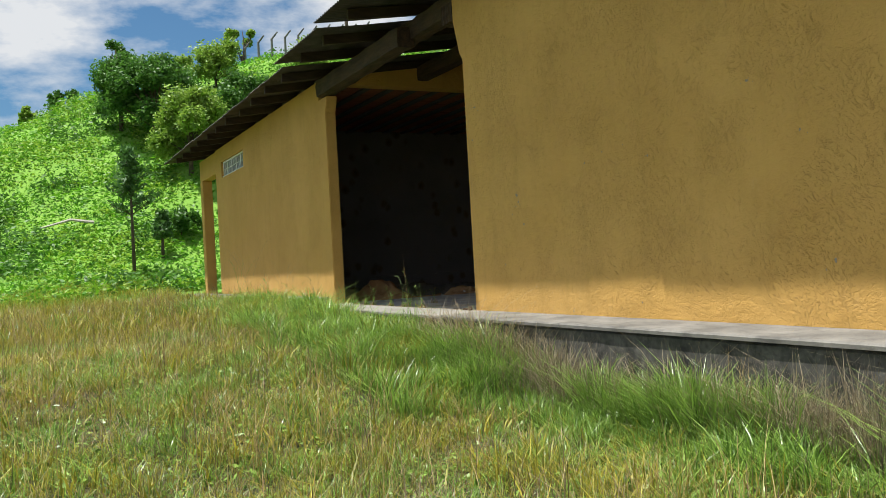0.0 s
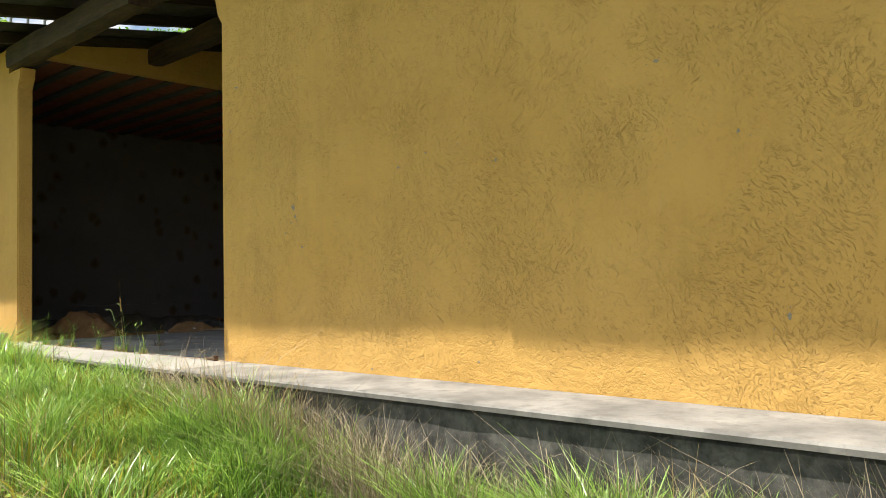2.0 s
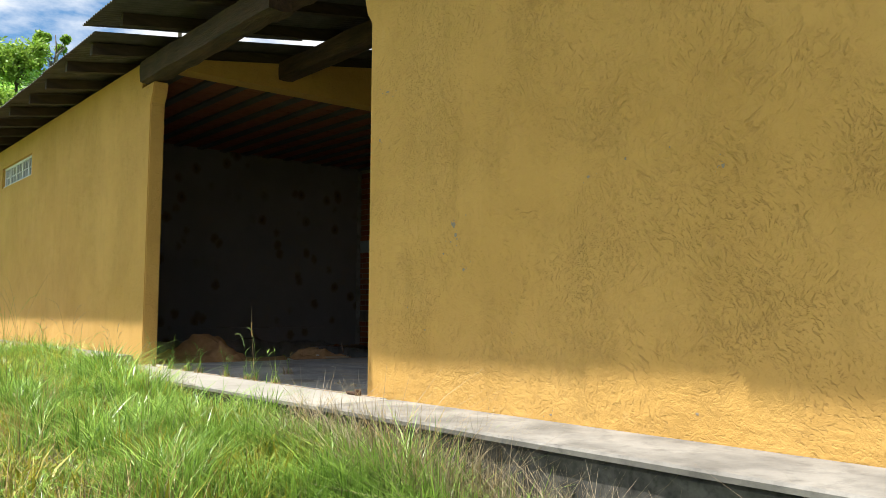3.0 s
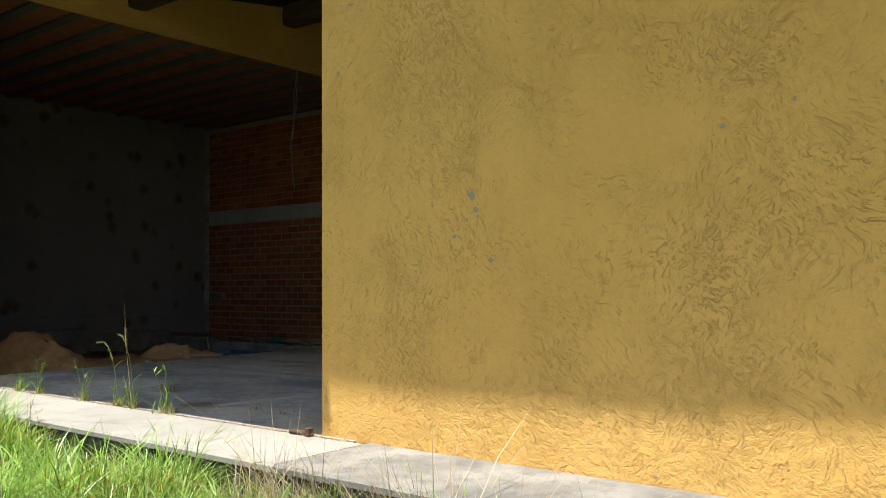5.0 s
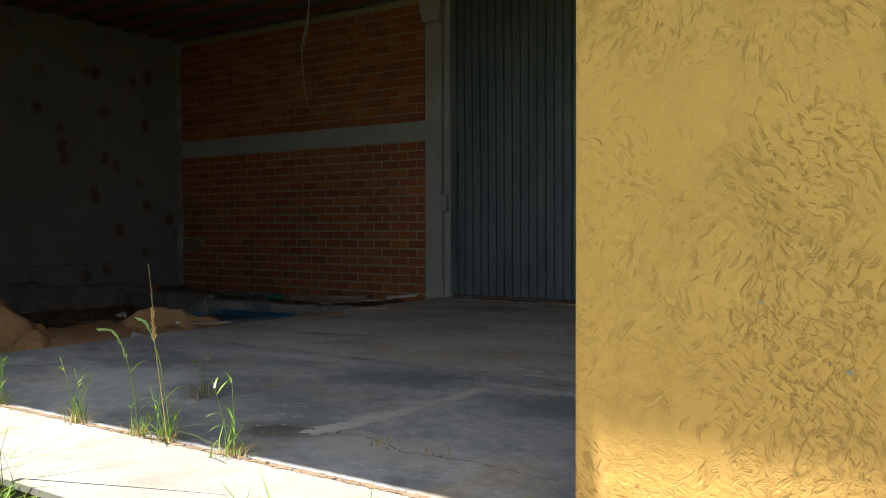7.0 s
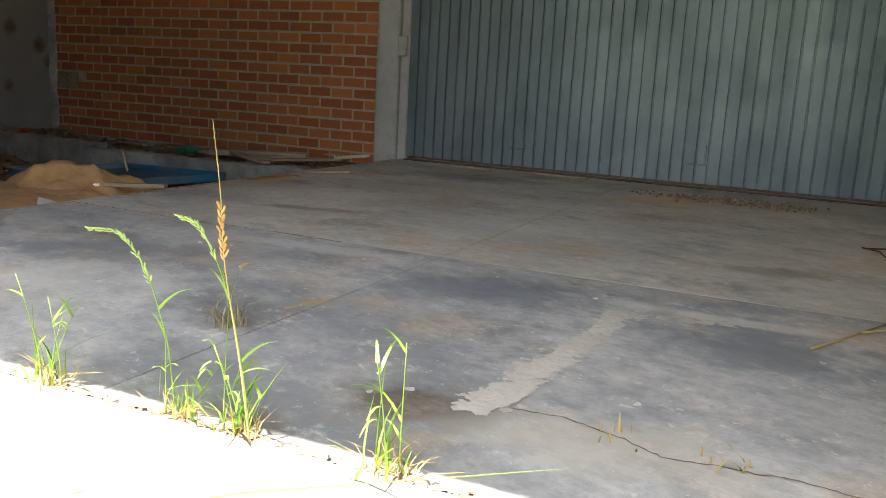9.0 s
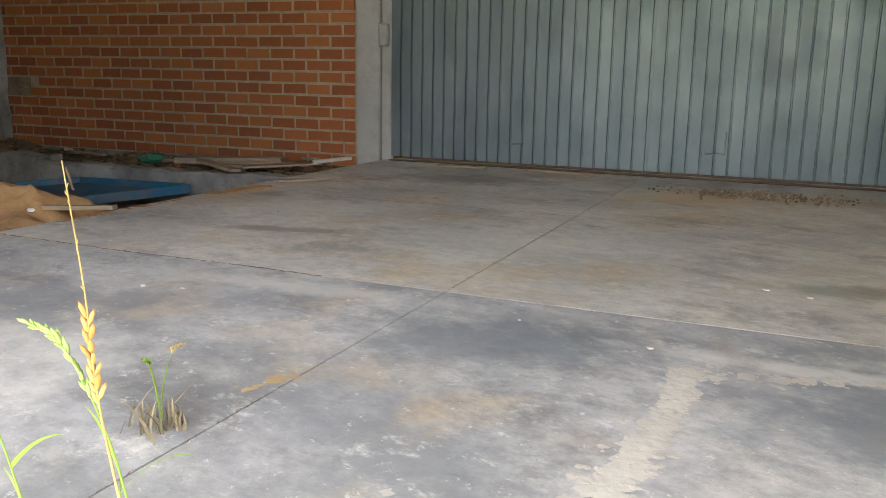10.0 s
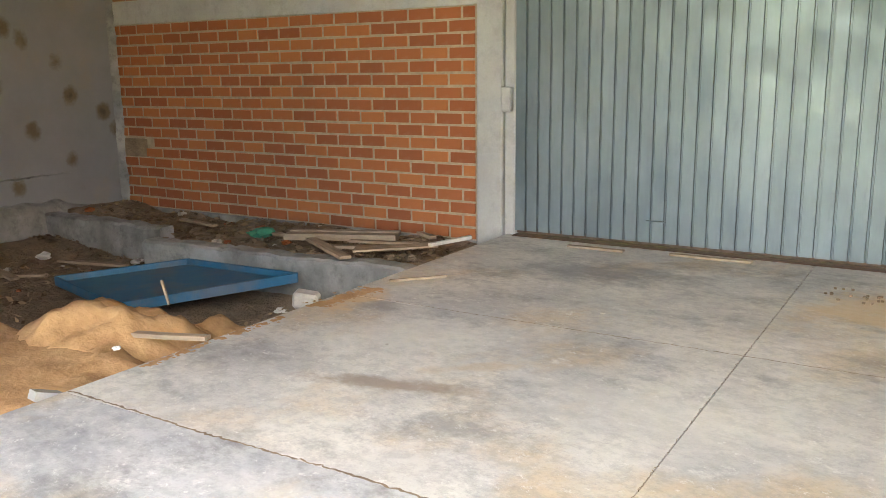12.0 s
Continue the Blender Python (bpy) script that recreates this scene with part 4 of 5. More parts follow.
SPILL = m_concrete("spilt_mortar", (0.50, 0.46, 0.40), (0.60, 0.56, 0.49), (0.40, 0.36, 0.31), scale=5)
OCHRE = m_concrete("ochre_dirt", (0.42, 0.30, 0.16), (0.50, 0.37, 0.21), (0.33, 0.24, 0.14), scale=5)
spill("mortar_spill", ((-1.29, 0.36, 0.05), (-1.27, 0.50, 0.07), (-1.235, 0.80, 0.06), (-1.19, 1.25, 0.04), (-1.21, 1.48, 0.03)), SPILL, "pale dried mortar spill on the floor", 420, 0.002, 1)
spill("mortar_spill", ((-1.20, 1.42, 0.06), (-1.0, 1.50, 0.05), (-0.80, 1.56, 0.04), (-0.62, 1.60, 0.03)), SPILL, "pale dried mortar flakes on the floor", 110, 0.002, 2, (0.004, 0.02))
spill("mortar_spill", ((-1.7, 0.5, 0.5), (-0.5, 0.6, 0.5), (-0.5, 1.3, 0.4)), SPILL, "pale dried mortar specks on the floor", 60, 0.002, 4, (0.003, 0.012))
spill("mortar_spill", ((-3.3, 4.0, 0.15), (-2.6, 4.1, 0.15)), SPILL, "pale dried mortar specks on the floor", 50, 0.002, 5, (0.004, 0.02))
spill("ochre_dirt", ((-2.16, 0.84, 0.04), (-2.11, 1.0, 0.04)), OCHRE, "small patch of ochre dirt on the floor", 26, 0.002, 3, (0.004, 0.016))
spill("sand_dust", ((-4.36, 3.45, 0.07), (-4.28, 3.95, 0.08)), SAND, "thin spill of orange sand on the slab edge", 160, 0.002, 6, (0.006, 0.03))
spill("sand_dust", ((-4.37, 2.3, 0.03), (-4.36, 3.2, 0.04)), SAND, "thin spill of orange sand on the slab edge", 140, 0.002, 7, (0.004, 0.02))
spill("joint_dirt", ((-4.4, -0.031, 0.016), (0.2, -0.031, 0.016)), EARTH, "dark dirt packed into the threshold joint", 1500, 0.001, 8, (0.004, 0.013))

# a ragged crack across the front bay and twigs blown in
def crack(pts, label, width=0.005, seed=1):
    g = random.Random(seed)
    bm = bmesh.new()
    rows = []
    for (x0, y0), (x1, y1) in zip(pts, pts[1:]):
        n = max(4, int(math.hypot(x1 - x0, y1 - y0) / 0.014))
        for i in range(n):
            t = i / n
            w = width * g.uniform(0.35, 1.0)
            x, y = x0 + (x1 - x0) * t + g.gauss(0, 0.003), y0 + (y1 - y0) * t + g.gauss(0, 0.003)
            rows.append((bm.verts.new((x, y - w, 0.0015)), bm.verts.new((x, y + w, 0.0015))))
    for a, b in zip(rows, rows[1:]):
        bm.faces.new((a[0], b[0], b[1], a[1]))
    return tagged(part("floor_crack", bm, EARTH), label, "crack", kind="structure")


crack(((-1.24, 0.42), (-1.08, 0.44), (-0.945, 0.394), (-0.84, 0.339), (-0.737, 0.354), (-0.58, 0.373), (-0.2, 0.33)), "thin ragged crack filled with dark dirt", 0.0035, 2)
crack(((-4.39, 1.955), (-3.6, 1.935), (-3.0, 1.945), (-2.6, 1.935)), "broken joint edge filled with dark dirt", 0.007, 5)
crack(((-4.39, 3.765), (-3.3, 3.755), (-2.1, 3.76), (-0.9, 3.765)), "thin floor joint filled with grey dirt", 0.0035, 9)
crack(((-2.10, 1.96), (-2.103, 3.0), (-2.10, 4.6), (-2.10, 5.8)), "open floor joint filled with dark dirt", 0.0045, 7)
crack(((-2.105, 0.02), (-2.10, 0.5), (-2.10, 0.95)), "open floor joint filled with dark dirt", 0.004, 6)
for pts in (((-0.37, 3.62, 0.006), (-0.30, 3.40, 0.03), (-0.25, 3.17, 0.008)), ((-0.36, 3.60, 0.006), (-0.22, 3.5, 0.035), (-0.12, 3.3, 0.006)), ((-0.57, 1.40, 0.005), (-0.45, 1.62, 0.012), (-0.32, 1.92, 0.006)), ((-0.42, 1.68, 0.012), (-0.34, 1.74, 0.02), (-0.26, 1.76, 0.006))):
    v, f = tube([Vector(pts[0]), Vector(pts[0]).lerp(Vector(pts[1]), 0.5), Vector(pts[1]), Vector(pts[2])], [0.005, 0.0045, 0.004, 0.002], 5)
    tagged(obj("dry_twig", v, f, DRY if pts[0][1] < 2 else LOG, smooth=True), "thin dry twig lying on the concrete floor", "twig", "dry twigs")

# cables hanging from the ceiling
for pts in (((-4.95, 4.3, 3.45), (-4.98, 4.3, 3.0), (-5.06, 4.28, 2.6), (-5.03, 4.28, 2.25), (-4.98, 4.28, 2.0)), ((-4.62, 4.0, 3.42), (-4.70, 4.02, 3.1), (-4.85, 4.15, 2.8), (-5.0, 4.26, 2.62))):
    cu = []
    for i in range(len(pts) - 1):
        for s in range(4):
            cu.append(Vector(pts[i]).lerp(Vector(pts[i + 1]), s / 4))
    cu.append(Vector(pts[-1]))
    v, f = tube(cu, [0.006] * len(cu), 6)
    tagged(obj("hanging_cable", v, f, CABLE, smooth=True), "thin grey cable hanging loose from the ceiling", "cable", "hanging cables")

# rusty door pin at the jamb
pin = empty("hinge_pin", (-0.09, -0.06, 0), "rusty iron hinge pin lying at the jamb", "hinge")
v, f = tube([(-0.07, 0, 0.013), (0.07, 0.012, 0.013)], [0.012, 0.012], 8)
obj("rod", v, f, STEEL, pin)
box("plate", 0.055, 0.085, -0.02, 0.02, 0.002, 0.045, STEEL, pin, bevel=0.004)

# grey chips in the paint
def chip(x, z, w, h, seed):
    bm = bmesh.new()
    n = 18
    c = bm.verts.new((0, -0.0025, 0))
    ring = []
    for i in range(n):
        a = 2 * math.pi * i / n
        r = 0.6 + 0.9 * abs(noise.noise((math.cos(a) * 2, math.sin(a) * 2, seed)))
        ring.append(bm.verts.new((w * r * math.cos(a), -0.0015, h * r * math.sin(a))))
    for i in range(n):
        bm.faces.new((c, ring[i], ring[(i + 1) % n]))
    bmesh.ops.recalc_face_normals(bm, faces=bm.faces)
    ob = part("paint_chip", bm, CHIP, wall_r)
    ob.location = (x, 0, z)


for i, (x, z, w, h) in enumerate(((2.89, 1.275, 0.022, 0.018), (3.92, 1.636, 0.03, 0.016), (0.96, 1.15, 0.035, 0.035), (0.98, 1.085, 0.03, 0.028), (0.86, 0.97, 0.02, 0.014),
                                  (1.06, 0.862, 0.028, 0.018), (0.672, 0.479, 0.016, 0.013), (1.80, 0.035, 0.02, 0.012), (2.08, 1.32, 0.02, 0.015), (0.22, 2.16, 0.04, 0.015),
                                  (0.13, 1.825, 0.02, 0.022), (2.33, 1.384, 0.012, 0.014), (2.60, 1.404, 0.010, 0.008), (4.32, 1.24, 0.018, 0.02), (4.52, 0.41, 0.018, 0.03), (2.73, 0.126, 0.016, 0.012), (0.48, 0.626, 0.012, 0.008), (1.49, 0.48, 0.008, 0.008))):
    chip(x, z, w * 0.62, h * 0.62, i * 1.7)
    for k in range(5 if w > 0.02 else 2):
        chip(x + rng.gauss(0, w * 1.6), z + rng.gauss(0, h * 1.6), w * rng.uniform(0.08, 0.25), h * rng.uniform(0.1, 0.3), i + k * 3.1)

# ---- grass ----
def blades(name, pts, mat, label, hmin, hmax, w, lean=0.5, seg=2, cat="grass", kind="stuff", seed=1, out=None):
    """Many bent blades as one mesh; pts: rows of x, y, z."""
    g = np.random.default_rng(seed)
    p = np.asarray(pts, dtype=float)
    n = len(p)
    a = g.uniform(0, 2 * np.pi, n)
    b = a + g.normal(np.pi / 2, 0.4, n)
    if out is not None:
        b = np.asarray(out) + g.normal(0, 0.5, n)
        a = b + np.pi / 2 + g.normal(0, 0.35, n)
    h = g.uniform(hmin, hmax, n) * np.array([0.75 + 0.75 * noise.noise((q[0] * 1.7, q[1] * 1.7, seed)) + 0.35 * noise.noise((q[0] * 5, q[1] * 5, seed)) for q in p]).clip(0.3, 1.6)
    ln = np.abs(g.normal(0, lean, n)) * h
    ww = w * g.uniform(0.6, 1.4, n)
    side = np.stack([np.cos(a), np.sin(a), 0 * a], 1)
    tip = np.stack([np.cos(b), np.sin(b), 0 * b], 1)
    vs = []
    for k in range(seg + 1):
        s = k / seg
        c = p + tip * (ln * s ** 1.8)[:, None] + np.array([0, 0, 1.0]) * (h * (s - 0.18 * s * s))[:, None]
        if k < seg:
            hw = (ww * (1 - 0.55 * s))[:, None]
            vs += [c - side * hw, c + side * hw]
        else:
            vs.append(c)
    m = len(vs)
    co = np.stack(vs, 1).reshape(-1, 3)
    base = (np.arange(n) * m)[:, None]
    loops, starts, totals = [], [], []
    tri = np.concatenate([base + np.array([[2 * seg - 2, 2 * seg - 1, 2 * seg]])], 1)
    quads = [base + np.array([[2 * k, 2 * k + 1, 2 * k + 3, 2 * k + 2]]) for k in range(seg - 1)]
    idx = np.concatenate([q.ravel() for q in quads] + [tri.ravel()])
    tot = np.concatenate([np.full(n * (seg - 1), 4), np.full(n, 3)])
    st = np.concatenate([[0], np.cumsum(tot)[:-1]])
    me = bpy.data.meshes.new(name)
    me.vertices.add(len(co))
    me.vertices.foreach_set("co", co.ravel())
    me.loops.add(len(idx))
    me.loops.foreach_set("vertex_index", idx.astype(np.int32))
    me.polygons.add(len(tot))
    me.polygons.foreach_set("loop_start", st.astype(np.int32))
    me.polygons.foreach_set("loop_total", tot.astype(np.int32))
    me.update(calc_edges=True)
    me.validate()
    me.materials.append(mat)
    return tagged(new(name, me), label, cat, kind=kind)


gr = np.random.default_rng(11)


def scatter(n, x0, x1, y0, y1, clump=0.0, thr=-9.0, seed=0):
    out = []
    while len(out) < n:
        x, y = gr.uniform(x0, x1), gr.uniform(y0, y1)
        if -1.4 < x < -0.4 and y > -1.3 and gr.random() < 0.85:
            continue
        q = noise.noise((x * 0.9 + seed, y * 0.9, seed)) + 0.5 * noise.noise((x * 2.7, y * 2.7, seed))
        if q + gr.normal(0, 0.15) > thr:
            out.append((x, y, ground_z(x, y) - 0.01))
    return out


def tufts(name, n, k, area, mat, label, hmin, hmax, w, lean=0.7, seg=3, thr=-9.0, seed=1, spread=0.05):
    """Grass in tufts whose blades lean outward from the middle."""
    g = np.random.default_rng(seed)
    pts, out = [], []
    for x, y, z in scatter(n, *area, thr=thr, seed=seed):
        size = g.uniform(0.5, 1.5)
        for _ in range(int(k * size)):
            dx, dy = g.normal(0, spread * size, 2)
            pts.append((x + dx, min(y + dy, -0.585), z))
            out.append(math.atan2(dy, dx))
    return blades(name, pts, mat, label, hmin, hmax, w, lean, seg, seed=seed, out=out)


STALKS = m_leaf("dark_seed_stalks", (0.07, 0.045, 0.03), (0.22, 0.15, 0.09), 0.7, 0.1)
tufts("meadow_grass", 3900, 24, (-4, 8.5, -6.5, -0.6), LUSH, "fresh green broad-bladed meadow grass", 0.07, 0.22, 0.0030, 0.9, 3, -0.35, 2)
tufts("olive_grass", 4300, 24, (-5, 9.5, -7.5, -1.2), GRASS, "olive green tufted meadow grass", 0.07, 0.26, 0.0022, 0.8, 3, -0.3, 3)
tufts("withered_tufts", 1500, 18, (-5, 9.5, -7.5, -0.6), GREY, "withered brown tufts among the meadow grass", 0.06, 0.22, 0.0022, 1.0, 3, -0.1, 23)
tufts("far_meadow_grass", 3600, 16, (-18, -3, -13, -0.62), GRASS, "olive green tall meadow grass", 0.14, 0.44, 0.006, 0.6, 2, -9, 4, 0.09)
tufts("far_lush_grass", 2000, 16, (-20, -4, -13, -0.62), LUSH, "fresh green meadow grass", 0.12, 0.36, 0.007, 0.6, 2, 0.0, 14, 0.09)
tufts("plinth_grass", 1500, 20, (-5, 9.5, -1.35, -0.62), LUSH, "tall green grass along the plinth", 0.12, 0.34, 0.0042, 0.8, 3, -0.35, 7)
tufts("gateway_grass", 1500, 24, (-6.5, 2.6, -2.0, -0.62), LUSH, "tall green grass before the gateway", 0.14, 0.42, 0.0042, 0.9, 4, -0.4, 8)
tufts("gateway_olive_grass", 500, 18, (-6.5, 1.2, -1.7, -0.62), GRASS, "tall olive grass before the gateway", 0.16, 0.42, 0.0032, 0.7, 3, -0.3, 28)
blades("dry_stalks", scatter(30000, -12, 9.5, -8, -1.5, thr=-0.15, seed=6), DRY, "thin dry straw coloured grass stalks", 0.20, 0.50, 0.0016, 0.45, 3, seed=5)
blades("seed_stalks", scatter(9000, -10, 9.5, -7.5, -0.62, thr=-0.2, seed=26), STALKS, "thin dark seed stalks standing above the grass", 0.30, 0.62, 0.0016, 0.25, 3, seed=25)
blades("straw_litter", scatter(14000, -6, 9.5, -7.5, -0.7, thr=0.0, seed=16), DRY, "short dry straw among the grass", 0.05, 0.16, 0.002, 1.4, 2, seed=15)
blades("plinth_weeds", scatter(11000, 0.4, 9.5, -0.95, -0.60, thr=-0.25, seed=8), GREY, "withered grey weeds along the plinth", 0.30, 0.85, 0.0020, 0.8, 3, seed=6)
blades("plinth_straw", scatter(1600, 0.4, 9.5, -0.9, -0.60, thr=0.0, seed=38), DRY, "dry straw stalks leaning on the plinth", 0.25, 0.75, 0.0015, 0.6, 3, seed=36)
tufts("plinth_tall_grass", 800, 16, (0.6, 9.5, -1.0, -0.66), LUSH, "tall green grass leaning on the plinth", 0.28, 0.62, 0.004, 0.7, 3, -0.1, 47)
tufts("outer_meadow_grass", 4600, 12, (-14, 18, -16, -0.62), GRASS, "olive green rough meadow grass", 0.10, 0.30, 0.007, 0.8, 2, -0.3, 57, 0.10)
herb = scatter(36000, -4, 8.5, -7.5, -0.6, thr=-0.6, seed=19)


# ---- weeds on the threshold ----
def weed(x, y, z, h, n, heads, label, mat=None, seed=1, spread=0.07, name="weed_tuft", dry=False):
    g = random.Random(seed)
    w = empty(name, (x, y, z), label, "weed", "weeds")
    pts = [(g.gauss(0, spread * 0.35), g.gauss(0, spread * 0.35), 0) for _ in range(n)]
    bl = blades("foliage", pts, mat or LUSH, "", h * 0.25, h * 0.62, 0.0032, 0.75, 3, "", "", seed)
    bl.parent = w
    for i in range(heads):
        a, ln = g.uniform(0, 6.28), g.uniform(0.08, 0.30) * h
        hh = h * g.uniform(0.75, 1.05)
        cu = [Vector((math.cos(a) * ln * s ** 2, math.sin(a) * ln * s ** 2, hh * (s - 0.06 * s * s))) for s in (0, 0.2, 0.4, 0.6, 0.8, 0.92, 1.0)]
        v, f = tube(cu, [0.0022, 0.002, 0.0018, 0.0016, 0.0014, 0.0012, 0.001], 5)
        st = obj("stem", v, f, DRY if dry else LUSH, w, smooth=True)
        if i % 2 == 0 or dry:
            seed_head(cu[-3], cu[-1], a, w, DRY if dry or i % 4 == 2 else LUSH, g, hh * 0.22)
    return w


def seed_head(p0, p1, a, parent, mat, g, ln):
    """A spike of small overlapping grains that droops from the stem's end."""
    bm = bmesh.new()
    d = (p1 - p0).normalized()
    for i in range(26):
        s = i / 25
        c = p1 + d * ln * s * 0.9 + Vector((math.cos(a) * 1.2, math.sin(a) * 1.2, -0.5)) * ln * 0.5 * s * s
        r = 0.0026 * (1 - 0.4 * s)
        q = Matrix.Translation(c + Vector((g.gauss(0, 0.003), g.gauss(0, 0.003), 0))) @ Euler((g.uniform(-0.6, 0.6), g.uniform(-0.6, 0.6), g.uniform(0, 6))).to_matrix().to_4x4() @ Matrix.Diagonal((r, r * 0.6, r * 2.4, 1))
        bmesh.ops.create_icosphere(bm, subdivisions=1, radius=1, matrix=q)
    return part("seed_head", bm, mat, parent, "ripe drooping seed head", True)


def culm_weed(x, y, h, culms, label, seed, spread=0.10):
    """Upright stems with long side leaves over a dry straw base."""
    g = random.Random(seed)
    w = empty("weed_tuft", (x, y, 0.0), label, "weed", "weeds")
    base = blades("dry_base", [(g.gauss(0, 0.03), g.gauss(0, 0.02), 0) for _ in range(40)], DRY, "", 0.03, 0.12, 0.0016, 1.5, 2, "", "", seed)
    leaf = blades("low_leaf", [(g.gauss(0, 0.03), g.gauss(0, 0.02), 0) for _ in range(16)], LUSH, "", 0.08, 0.22, 0.003, 0.8, 3, "", "", seed + 1)
    for o in (base, leaf):
        o.parent = w
    for i in range(culms):
        a, ln, hh = g.uniform(0, 6.28), g.uniform(0.1, 0.35) * h, h * g.uniform(0.6, 1.05)
        b0 = Vector((g.gauss(0, 0.02), g.gauss(0, 0.012), 0))
        cu = [b0 + Vector((math.cos(a) * ln * s ** 1.5, math.sin(a) * ln * s ** 1.5, hh * s)) for s in (0, 0.25, 0.5, 0.75, 1.0)]
        v, f = tube(cu, [0.0018, 0.0017, 0.0015, 0.0012, 0.0008], 5)
        obj("stem", v, f, LUSH, w, smooth=True)
        for k in range(g.randint(2, 3)):
            s = g.uniform(0.2, 0.95)
            p0 = b0 + Vector((math.cos(a) * ln * s ** 1.5, math.sin(a) * ln * s ** 1.5, hh * s))
            d, L, up = g.uniform(0, 6.28), g.uniform(0.07, 0.16), g.uniform(0.3, 1.3)
            e = Vector((math.cos(d), math.sin(d), up)).normalized()
            sd = e.cross(Vector((0, 0, 1))).normalized()
            vs, fs = [], []
            for q in range(5):
                r = q / 4
                c = p0 + e * L * r + Vector((0, 0, -0.45 * L * r * r))
                hw = 0.0034 * (1 - r) ** 0.6 + 0.0003
                vs += [c - sd * hw, c + sd * hw]
            fs = [(2 * q, 2 * q + 1, 2 * q + 3, 2 * q + 2) for q in range(4)]
            obj("side_leaf", vs, fs, LUSH, w)
        if g.random() < 0.15:
            seed_head(cu[-2], cu[-1], a, w, LUSH, g, 0.09)
    return w


culm_weed(-3.55, -0.025, 0.34, 4, "green weed tuft growing from the threshold crack", 1)
culm_weed(-3.14, -0.025, 0.28, 4, "green weed tuft growing from the threshold crack", 2)
culm_weed(-2.86, -0.025, 0.30, 5, "green weed tuft growing from the threshold crack", 3)
culm_weed(-2.24, -0.025, 0.26, 4, "green weed tuft growing from the threshold crack", 6)
culm_weed(-1.84, -0.025, 0.18, 2, "small green weed in the threshold crack", 14)
culm_weed(-1.68, -0.025, 0.26, 5, "leafy green weed growing from the threshold crack", 4)
culm_weed(-1.31, -0.025, 0.31, 3, "green weed tuft growing from the threshold crack", 5)
culm_weed(-4.05, -0.025, 0.40, 4, "green weed tuft growing from the threshold crack", 16)
weed(-2.19, 0.585, 0.0, 0.22, 46, 3, "dark withered tuft growing from the floor joint", GREY, 7, 0.10, "withered_tuft")
weed(-0.70, 0.35, 0.0, 0.10, 12, 0, "thin dry grass wisp on the concrete floor", DRY, 8, 0.10, "dry_wisp")
weed(-0.95, 0.40, 0.0, 0.10, 10, 0, "thin dry grass wisp on the concrete floor", DRY, 18, 0.10, "dry_wisp")
weed(2.2, -4.5, ground_z(2.2, -4.5) - 0.02, 0.75, 60, 0, "pale green long-bladed grass clump in the meadow", GRASS, 61, 0.12, "grass_clump")
# the tall ripe stalk with two green panicles beside it
RIPE = m_leaf("ripe_orange_seed", (0.50, 0.27, 0.08), (0.66, 0.42, 0.16), 0.6, 0.2)
PALE = m_leaf("pale_green_seed", (0.36, 0.50, 0.14), (0.55, 0.66, 0.28), 0.5, 0.35)


def smooth_line(pts, n=5):
    """Points along a soft curve through pts."""
    p = [Vector(q) for q in pts]
    out = []
    for i in range(len(p) - 1):
        a, b, c, d = p[max(i - 1, 0)], p[i], p[i + 1], p[min(i + 2, len(p) - 1)]
        for k in range(n):
            t = k / n
            out.append(0.5 * (2 * b + (c - a) * t + (2 * a - 5 * b + 4 * c - d) * t * t + (3 * b - a - 3 * c + d) * t ** 3))
    return out + [p[-1]]


def spikelets(line, parent, mat, g, size, label, lift=0.5):
    """Short pointed spikelets that stand off the stem in two rows."""
    bm = bmesh.new()
    for i in range(len(line) - 1):
        d = (line[i + 1] - line[i]).normalized()
        sd = d.cross(Vector((0, 1, 0.2))).normalized()
        for k in range(3):
            side = -1 if (i + k) % 2 else 1
            ax = (d + sd * side * lift + Vector((0, g.gauss(0, 0.3), 0))).normalized()
            c = line[i].lerp(line[i + 1], k / 3) + ax * size
            r = size * g.uniform(0.8, 1.2)
            bmesh.ops.create_icosphere(bm, subdivisions=1, radius=1, matrix=Matrix.Translation(c) @ ax.to_track_quat('Z', 'Y').to_matrix().to_4x4() @ Matrix.Diagonal((r * 0.34, r * 0.26, r, 1)))
    return part("seed_head", bm, mat, parent, label, True)


g = random.Random(3)
stalk = empty("ripe_grass_stalk", (-1.624, -0.055, 0), "tall grass stalk with a ripe orange seed head", "weed", "weeds")
cu = smooth_line(((0, 0, 0), (-0.025, 0, 0.16), (-0.055, 0, 0.31), (-0.07, 0, 0.40), (-0.078, 0, 0.52), (-0.098, 0, 0.667)))
v, f = tube(cu, [0.0024 - 0.0016 * i / (len(cu) - 1) for i in range(len(cu))], 6)
obj("stem", v, f, DRY, stalk, smooth=True)
spikelets(cu[14:20], stalk, RIPE, g, 0.012, "ripe orange seed head", 0.45)
spikelets(cu[20:25], stalk, DRY, g, 0.0035, "withered bare tip", 0.2)
